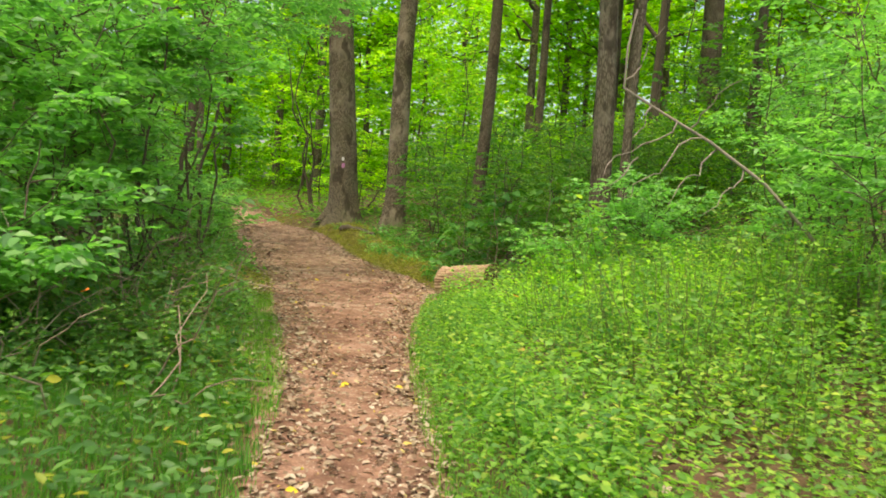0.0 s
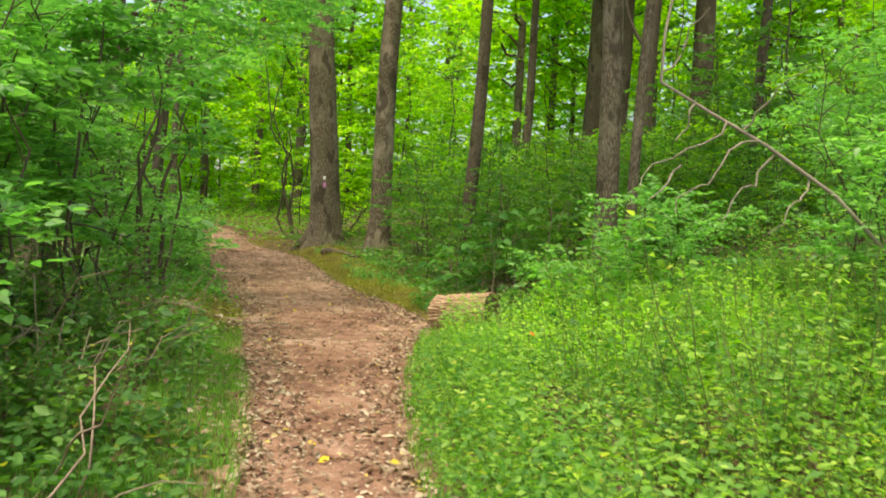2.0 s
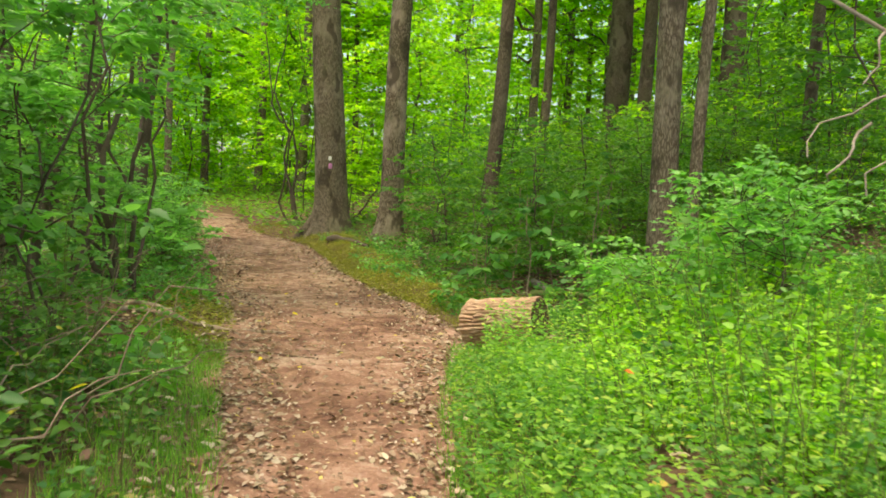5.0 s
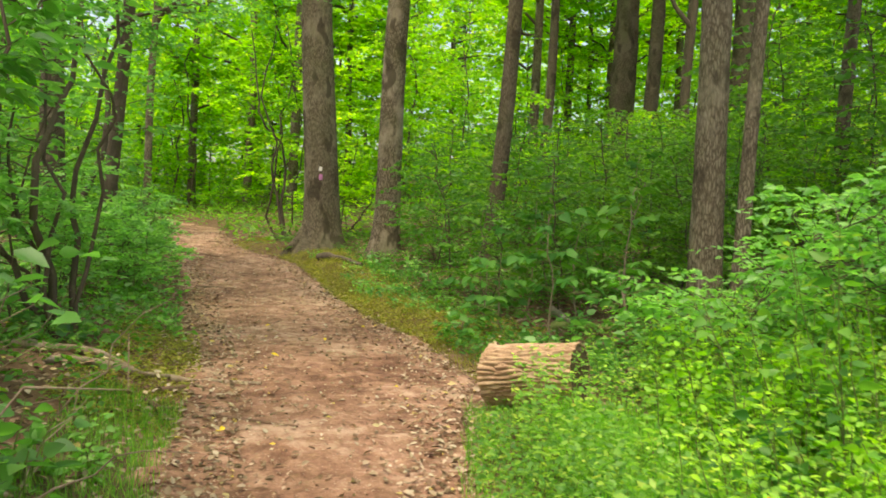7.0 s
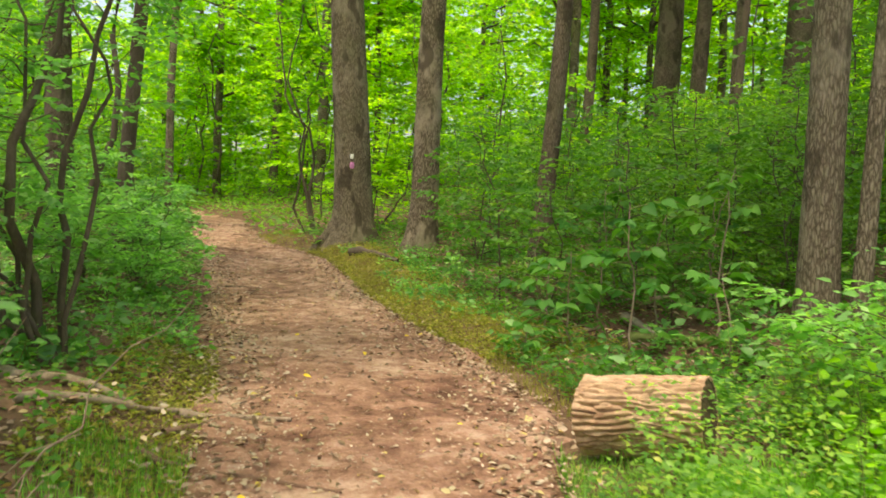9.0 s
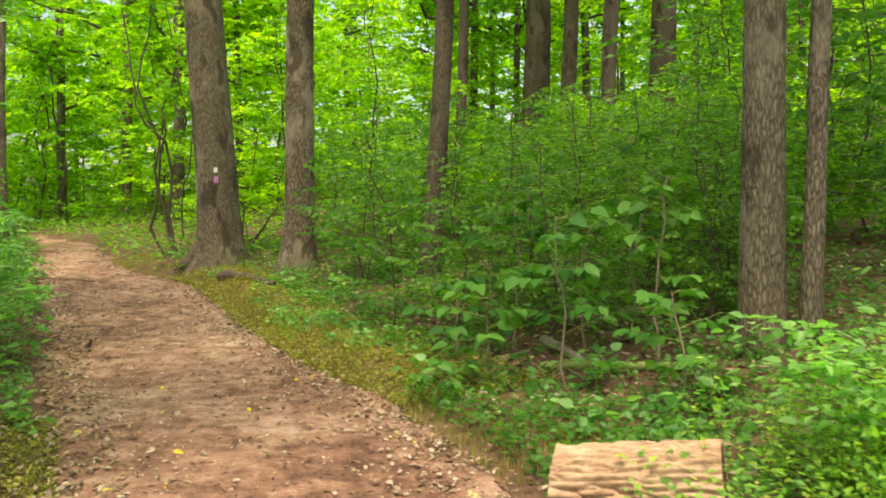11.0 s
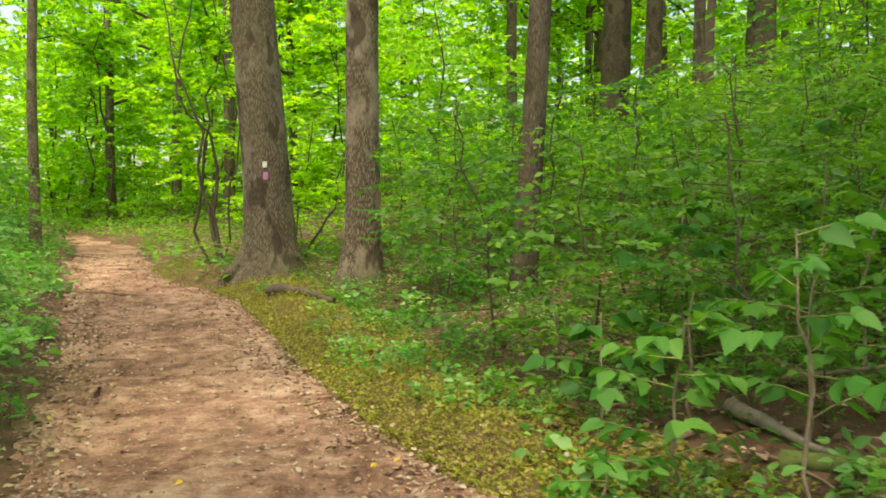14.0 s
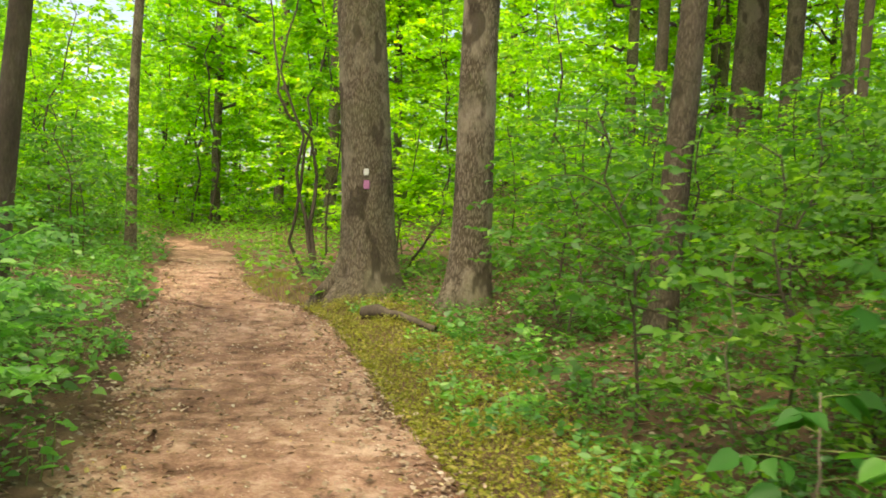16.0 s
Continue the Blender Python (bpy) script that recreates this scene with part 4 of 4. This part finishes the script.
# ---- bare wood and roots ----
def sticks(name, paths, mat, label, category, sides=7):
    ob = new(name, tubes(name, paths, mat, sides))
    return tagged(ob, label, category)


rngS = np.random.default_rng(51)


def ground_stick(x0, y0, x1, y1, r, label, name="stick", mat=None, lift=0.01):
    a = (x0, y0, float(land(x0, y0)) + 0.03 + lift)
    b = (x1, y1, float(land(x1, y1)) + 0.03 + lift)
    line = bent(rngS, a, b, 8, 0.035)
    line[:, 2] = land(line[:, 0], line[:, 1]) + 0.01 + lift + r * 0.25
    return sticks(name, [(line, np.linspace(r, r * 0.45, 8) * rngS.uniform(0.7, 1.25, 8))], mat or M_dead, label, "stick")


def dead_branch():
    t = new("dead_branch")
    rng = rngS
    main = [(1.96, 5.95, 2.75), (1.9, 5.9, 2.45), (1.89, 5.9, 2.14), (2.2, 5.85, 1.95), (2.55, 5.8, 1.75), (2.95, 5.7, 1.45), (3.4, 5.6, 0.95), (3.7, 5.5, 0.55)]
    limb = part("bough", tubes("bough", [(np.array(main), np.linspace(0.008, 0.015, 8))], M_pale, 8), t)
    twigs = []
    for a, b in (((2.3, 5.83, 1.9), (1.75, 5.7, 1.45)), ((2.5, 5.8, 1.78), (1.95, 5.6, 1.3)), ((2.0, 5.7, 1.6), (1.8, 5.6, 1.35)), ((2.6, 5.8, 1.7), (2.2, 5.5, 1.25)),
                 ((1.89, 5.9, 2.2), (2.15, 5.8, 2.6)), ((2.8, 5.75, 1.55), (2.4, 5.3, 1.2)), ((2.4, 5.8, 1.85), (2.7, 5.6, 2.2)), ((2.1, 5.85, 2.0), (1.95, 5.7, 1.75))):
        twigs.append((bent(rng, a, b, 8, 0.09), np.linspace(0.008, 0.003, 8)))
    for tw in twigs:
        part("twig", tubes("twig", [tw], M_pale, 5), limb)
    tagged(t, "bare pale dead branch reaching out of the bushes", "branch")


dead_branch()
ground_stick(-2.42, 19.6, -1.5, 18.75, 0.085, "broken piece of rotten wood beside the tree", "rotten_wood", M_bark_dark, 0.04)
ground_stick(-2.9, 9.5, -2.0, 9.5, 0.045, "grey surface root beside the shrub", "root")
ground_stick(-2.4, 8.95, -1.82, 9.84, 0.035, "grey surface root beside the shrub", "root")
ground_stick(-1.85, 9.75, -1.2, 9.8, 0.028, "grey root crossing the path edge", "root")
ground_stick(-1.78, 9.3, -1.5, 9.95, 0.024, "thin root running into the clay path", "root", M_root)
ground_stick(-1.75, 8.9, -0.7, 8.6, 0.02, "thin root lying across the clay path", "root", M_root)
ground_stick(-1.17, 7.96, -0.95, 7.97, 0.016, "short dark stick on the path", "stick", M_bark_dark)
ground_stick(-3.65, 16.39, -3.2, 16.45, 0.02, "dark curved stick on the path", "stick", M_bark_dark)
ground_stick(-5.65, 20.9, -4.45, 20.45, 0.04, "root stepping across the clay path", "root", M_root)
ground_stick(-5.75, 23.65, -5.25, 23.6, 0.035, "root stepping across the clay path", "root", M_root)
ground_stick(-7.7, 26.4, -6.85, 25.7, 0.045, "root stepping across the clay path", "root", M_root)
ground_stick(-0.1, 9.95, 0.05, 9.75, 0.012, "short dark stick on the path", "stick", M_bark_dark)
ground_stick(1.33, 13.3, 1.5, 12.2, 0.05, "pale fallen branch among the leaf litter", "fallen_branch", M_pale, 0.03)
ground_stick(1.25, 12.45, 2.1, 11.8, 0.06, "mossy fallen branch on the slope", "fallen_branch", M_stem, 0.01)
ground_stick(0.6, 12.93, 1.15, 13.15, 0.022, "thin fallen branch among the leaf litter", "fallen_branch")
ground_stick(1.18, 12.7, 1.34, 12.1, 0.014, "thin fallen branch among the leaf litter", "fallen_branch")
ground_stick(1.5, 13.0, 2.3, 12.7, 0.02, "fallen grey branch on the slope", "fallen_branch", M_dead, 0.25)
stub = np.array([(-3.04, 15.0, -0.03), (-3.05, 15.0, 0.05), (-3.02, 14.98, 0.1)])
sticks("stub", [(stub, [0.03, 0.026, 0.018])], M_root, "small dark broken stub standing in the path", "stub")


# ---- the left thicket ----
def stem_shrub(seed, x, y, stems, leaves, size, label, mat=None):
    """Several crooked stems from one foot; stems: (tip offset x, y, z, radius)."""
    rng = np.random.default_rng(seed)
    t = empty("shrub", x, y)
    O, D, L = [], [], []
    for dx, dy, dz, r in stems:
        line = bent(rng, (rng.normal(0, 0.07), rng.normal(0, 0.07), -0.05), (dx, dy, dz), 12, 0.05)
        paths = [(line, np.linspace(r * 0.7, r * 0.2, 12))]
        stem = part("stem", tubes("stem", paths, M_bark_dark, 8), t)
        tw = []
        for q in range(7):
            f = rng.uniform(0.3, 1)
            at = np.array([np.interp(f, np.linspace(0, 1, 12), line[:, k]) for k in range(3)])
            b = rng.uniform(0, 2 * math.pi)
            reach = rng.uniform(0.25, 0.7)
            end = at + np.array([math.cos(b) * reach, math.sin(b) * reach, rng.uniform(0, 0.4)])
            bl = bent(rng, at, end, 6, 0.08)
            tw.append((bl, np.linspace(0.0045, 0.002, 6)))
            m = max(2, int(2.0 * leaves / len(stems) / 7 / 7))
            s = rng.uniform(0.3, 1, m)
            p = np.array([np.interp(s, np.linspace(0, 1, 6), bl[:, k]) for k in range(3)]).T
            turn = b + rng.uniform(-1.2, 1.2, m)
            O.append(p)
            D.append(np.stack([np.cos(turn), np.sin(turn), rng.uniform(-0.2, 0.3, m)], -1))
            L.append(rng.uniform(0.15, 0.35, m))
        part("twig", tubes("twig", tw, M_bark_dark, 4), stem)
    P = sprays(rng, np.concatenate(O), np.concatenate(D), np.concatenate(L), 7, size)
    part("foliage", leaf_mesh("foliage", *P, mat or M_leaf_shrub_sheen, LEAF), t)
    tagged(t, label, "shrub")


stem_shrub(301, -2.75, 10.05, [(-0.2, 0, 3.6, 0.055), (0.27, 0.1, 3.3, 0.045), (-1.25, -0.1, 1.6, 0.04), (-1.15, 0.1, 1.0, 0.035), (-0.35, 0.2, 3.2, 0.03), (0.08, 0.1, 2.8, 0.03), (-0.75, 0.1, 2.5, 0.03)], 1500, 0.07, "many-stemmed shrub with crooked dark stems beside the path")
stem_shrub(302, -2.1, 5.5, [(0.65, 0.1, 2.9, 0.022), (0.2, -0.2, 2.6, 0.016), (-0.5, 0.1, 2.5, 0.018)], 1400, 0.075, "leafy shrub with thin dark stems in the thicket")
stem_shrub(303, -2.0, 6.2, [(0.6, 0.1, 3.0, 0.02), (0.1, 0.2, 2.4, 0.016), (-0.6, 0.1, 2.6, 0.018)], 1400, 0.075, "leafy shrub with thin dark stems in the thicket")
stem_shrub(304, -2.2, 7.6, [(0.3, 0.1, 3.0, 0.024), (-0.1, 0.2, 2.6, 0.016), (-0.7, 0.1, 2.6, 0.02)], 1400, 0.075, "leafy shrub with thin dark stems in the thicket")
stem_shrub(305, -3.2, 6.6, [(0.3, 0.1, 3.0, 0.024), (-0.4, 0.2, 2.6, 0.02), (-0.9, 0.1, 2.2, 0.02)], 1500, 0.085, "dense leafy shrub at the back of the thicket")
stem_shrub(306, -3.6, 9.2, [(0.4, 0.1, 3.2, 0.024), (-0.4, 0.2, 2.8, 0.02), (-0.9, 0.1, 2.2, 0.02)], 1700, 0.085, "dense leafy shrub at the back of the thicket")
stem_shrub(307, -4.4, 11.6, [(0.4, 0.1, 3.4, 0.024), (-0.4, 0.2, 2.8, 0.02), (-0.9, 0.1, 2.4, 0.02)], 1700, 0.09, "dense leafy shrub at the back of the thicket")
stem_shrub(308, -2.9, 4.6, [(0.4, 0.1, 2.6, 0.02), (-0.4, 0.2, 2.3, 0.02), (0.0, -0.3, 1.8, 0.02)], 1400, 0.075, "leafy shrub with thin dark stems in the thicket")
for i, (x, y, h) in enumerate([(-3.75, 13.6, 0.9), (-4.3, 14.6, 1.15), (-4.1, 12.8, 1.0), (-4.9, 15.9, 1.2), (-4.6, 13.6, 1.3)]):
    stem_shrub(320 + i, x, y, [(0.25, 0.1, h, 0.012), (-0.3, 0.1, h * 0.9, 0.012), (0.1, -0.35, h * 0.8, 0.012), (-0.05, 0.3, h * 1.1, 0.012)], 900, 0.075, "low leafy shrub with green leaves paled for sheen beside the path")
for i, (x, y, h) in enumerate([(-2.2, 4.0, 2.3), (-2.75, 3.6, 2.5), (-2.0, 4.9, 2.4), (-3.3, 4.9, 2.6), (-1.75, 3.5, 1.2)]):
    stem_shrub(310 + i, x, y, [(0.3, 0.1, h, 0.016), (-0.35, 0.15, h * 0.9, 0.014), (0.1, -0.3, h * 0.75, 0.012), (-0.1, 0.4, h * 0.95, 0.012)], 1400, 0.075, "leafy shrub with thin dark stems in the thicket")
for i, (x, y, h) in enumerate([(2.0, 9.0, 0.95), (2.45, 8.2, 1.15), (2.75, 9.1, 1.1)]):
    stem_shrub(316 + i, x, y, [(0.25, 0.05, h, 0.01), (-0.3, 0.1, h * 0.9, 0.01), (0.05, -0.3, h * 0.85, 0.01), (-0.05, 0.3, h, 0.01), (0.35, -0.2, h * 0.75, 0.01)], 1000, 0.065, "low shrub with green leaves paled for sheen behind the log")
# shrubs on the east bank
for i, (x, y, s) in enumerate([(3.7, 6.6, 1.0), (3.9, 5.4, 1.1), (3.4, 4.3, 0.9), (4.4, 7.6, 1.0), (4.6, 6.2, 1.2), (5.0, 8.6, 1.1), (5.4, 10.5, 1.1)]):
    stem_shrub(330 + i, x, y, [(0.2 * s, 0, 2.6 * s, 0.018), (-0.5 * s, 0.1, 2.2 * s, 0.016), (0.5 * s, 0.2, 2.3 * s, 0.016), (-0.2 * s, -0.5 * s, 1.8 * s, 0.014), (-0.6 * s, -0.4 * s, 1.3 * s, 0.012), (0.1, 0.5, 2.0 * s, 0.014)],
               2200, 0.055, "arching green shrub with small leaves on the bank", M_leaf_shrub_sheen)
# thin saplings beside the blazed tree
stem_shrub(360, -3.95, 23.6, [(-0.95, 0, 5.0, 0.06), (-0.4, 0, 5.4, 0.05), (-0.15, 0.2, 5.2, 0.045), (0.15, 0.2, 4.6, 0.03)], 900, 0.12, "cluster of thin dark saplings beside the tree", M_leaf_far_bright)
stem_shrub(361, -2.3, 22.4, [(0.75, 0, 1.9, 0.035), (0.3, 0.2, 2.6, 0.025)], 500, 0.12, "slanting thin sapling between two trees", M_leaf_far_bright)


# ---- boughs over the path ----
def bough(seed, foot, tip, r, leaves, size, label):
    """Small leaning tree whose leafy bough reaches over the path."""
    rng = np.random.default_rng(seed)
    x, y = foot
    t = empty("leaning_tree", x, y)
    z = t.matrix_world.translation.z
    end = np.array([tip[0] - x, tip[1] - y, tip[2] - z])
    knee = np.array([end[0] * 0.12, end[1] * 0.12, end[2] * 0.7])
    line = np.concatenate([bent(rng, (0, 0, -0.05), knee, 7, 0.04), bent(rng, knee, end, 9, 0.05)[1:]])
    trunk = part("trunk", tubes("trunk", [(line, np.linspace(r, 0.006, len(line)))], M_bark_dark, 8), t)
    tw, O, D, L = [], [], [], []
    for i in range(26):
        f = rng.uniform(0.42, 1.0)
        at = np.array([np.interp(f, np.linspace(0, 1, len(line)), line[:, k]) for k in range(3)])
        b = math.atan2(end[1], end[0]) + rng.choice([-1, 1]) * rng.uniform(0.3, 1.4)
        reach = rng.uniform(0.5, 1.2)
        e = at + np.array([math.cos(b) * reach, math.sin(b) * reach, rng.uniform(-0.35, 0.3)])
        bl = bent(rng, at, e, 6, 0.06)
        tw.append((bl, np.linspace(0.006, 0.002, 6)))
        m = leaves // (26 * 8)
        s = np.linspace(0.2, 1, m)
        O.append(np.array([np.interp(s, np.linspace(0, 1, 6), bl[:, k]) for k in range(3)]).T)
        turn = b + np.where(np.arange(m) % 2, 1, -1) * rng.uniform(0.4, 1.1, m)
        D.append(np.stack([np.cos(turn), np.sin(turn), rng.uniform(-0.3, 0.1, m)], -1))
        L.append(rng.uniform(0.25, 0.5, m))
    part("twig", tubes("twig", tw, M_bark_dark, 4), trunk)
    part("foliage", leaf_mesh("foliage", *sprays(rng, np.concatenate(O), np.concatenate(D), np.concatenate(L), 8, size), M_leaf_shrub_sheen, LEAF), t)
    tagged(t, label, "tree")


bough(501, (-4.2, 11.0), (-1.3, 12.0, 4.3), 0.05, 1500, 0.1, "leaning young tree with boughs over the path")
bough(502, (-4.0, 9.0), (-2.0, 11.0, 4.1), 0.04, 1300, 0.09, "leaning young tree with boughs over the path")
bough(503, (-4.8, 14.5), (-2.2, 15.8, 5.0), 0.05, 1400, 0.1, "leaning young tree with boughs over the path")
bough(504, (-3.4, 6.4), (-1.5, 8.0, 3.9), 0.03, 1200, 0.085, "leaning young tree with boughs over the path")



# ---- broad-leaved saplings by the path ----
def broad_sapling(seed, x, y, height, size, label, branches=9):
    rng = np.random.default_rng(seed)
    t = empty("broad_leaved_sapling", x, y)
    line = bent(rng, (0, 0, -0.05), (rng.normal(0, 0.12), rng.normal(0, 0.12), height), 8, 0.05)
    part("stem", tubes("stem", [(line, np.linspace(0.012, 0.004, 8))], M_dead, 6), t)
    tw, P, D, S = [], [], [], []
    for i in range(branches):
        f = 0.25 + 0.75 * (i + 0.7) / branches
        at = np.array([np.interp(f, np.linspace(0, 1, 8), line[:, k]) for k in range(3)])
        b = i * 2.4 + rng.uniform(-0.4, 0.4)
        reach = rng.uniform(0.25, 0.6) * (1.2 - 0.6 * f)
        end = at + np.array([math.cos(b) * reach, math.sin(b) * reach, reach * rng.uniform(0, 0.35)])
        tw.append((bent(rng, at, end, 5, 0.06), np.linspace(0.005, 0.002, 5)))
        for q in range(7):
            s = 0.35 + 0.65 * q / 6
            a = b + (0.9 if q % 2 else -0.9) * (1 - 0.8 * (q == 6)) + rng.normal(0, 0.25)
            P.append(at + (end - at) * s)
            D.append((math.cos(a), math.sin(a), rng.uniform(-0.65, -0.1)))
            S.append(size * rng.uniform(0.6, 1.15))
    part("twig", tubes("twig", tw, M_stem, 4), t)
    P, D, S = np.array(P), np.array(D), np.array(S)
    N = np.array([0, 0, 1.0]) + rng.normal(0, 0.3, P.shape)
    part("foliage", leaf_mesh("foliage", P, D, N, S, M_leaf_big, LOBED if seed % 3 == 0 else BROAD), t)
    tagged(t, label, "sapling", "broad-leaved saplings")


for i, (x, y, h, s) in enumerate([(0.75, 12.4, 1.05, 0.12), (1.2, 12.0, 1.5, 0.125), (1.5, 12.7, 1.3, 0.12), (0.5, 13.4, 0.9, 0.12), (1.9, 12.1, 1.7, 0.13), (1.1, 13.3, 1.6, 0.13), (2.1, 13.3, 1.7, 0.12), (0.25, 12.2, 0.35, 0.09),
                                  (1.4, 14.2, 1.9, 0.12), (0.6, 14.8, 1.5, 0.11), (2.5, 14.3, 2.0, 0.12), (1.75, 11.3, 0.9, 0.11)]):
    broad_sapling(400 + i, x, y, h * 0.85, s * 1.1, "sapling with broad lobed green leaves over leaf litter")


# ---- dead stems in the thicket ----
rngB = np.random.default_rng(91)
for i in range(170):
    y = rngB.uniform(2.8, 8.0)
    x = left_edge(y) - rngB.uniform(0.45, 2.6)
    z = float(land(x, y))
    b = rngB.uniform(0, 2 * math.pi)
    end = (x + math.cos(b) * 0.7, y + math.sin(b) * 0.6, z + rngB.uniform(0.1, 0.9))
    sticks("dead_cane", [(bent(rngB, (x, y, z - 0.02), end, 7, 0.12), np.linspace(0.006, 0.002, 7))], M_dead, "thin brown dead cane in the thicket", "dead cane", 5)
for i in range(16):
    y = rngB.uniform(2.5, 5.5)
    x = right_edge(y) + rngB.uniform(0.7, 1.8)
    z = float(land(x, y))
    b = rngB.uniform(0, 2 * math.pi)
    end = (x + math.cos(b) * 0.5, y + math.sin(b) * 0.5, z + rngB.uniform(0.15, 0.4))
    sticks("dead_cane", [(bent(rngB, (x, y, z - 0.02), end, 7, 0.08), np.linspace(0.006, 0.002, 7))], M_dead, "thin brown dead cane among bank herbs", "dead cane", 5)


# ---- single bright leaves ----
def bright_leaf(name, x, y, z, size, turn, mat, label):
    P = np.array([[0.0, 0.0, 0.0]])
    me = leaf_mesh(name, P, np.array([[math.cos(turn), math.sin(turn), -0.2]]), np.array([[0.2, -0.5, 1.0]]), [size], mat, LEAF)
    ob = new(name, me)
    ob.location = (x, y, z)
    tagged(ob, label, "leaf")


bright_leaf("orange_leaf", 1.15, 6.16, 0.46, 0.07, 0.5, M_orange, "single orange leaf caught on the bank herbs")
bright_leaf("orange_leaf", -0.94, 3.1, 0.68, 0.07, 2.5, M_orange, "single orange leaf in the thicket")
for i in range(16):
    y = rngB.uniform(2.5, 14)
    x = left_edge(y) + (right_edge(y) - left_edge(y)) * rngB.uniform(0.05, 0.95)
    bright_leaf("yellow_leaf", x, y, float(land(x, y)) + 0.045, rngB.uniform(0.05, 0.08), rngB.uniform(0, 6), M_yellow, "fallen yellow leaf lying on the clay path")
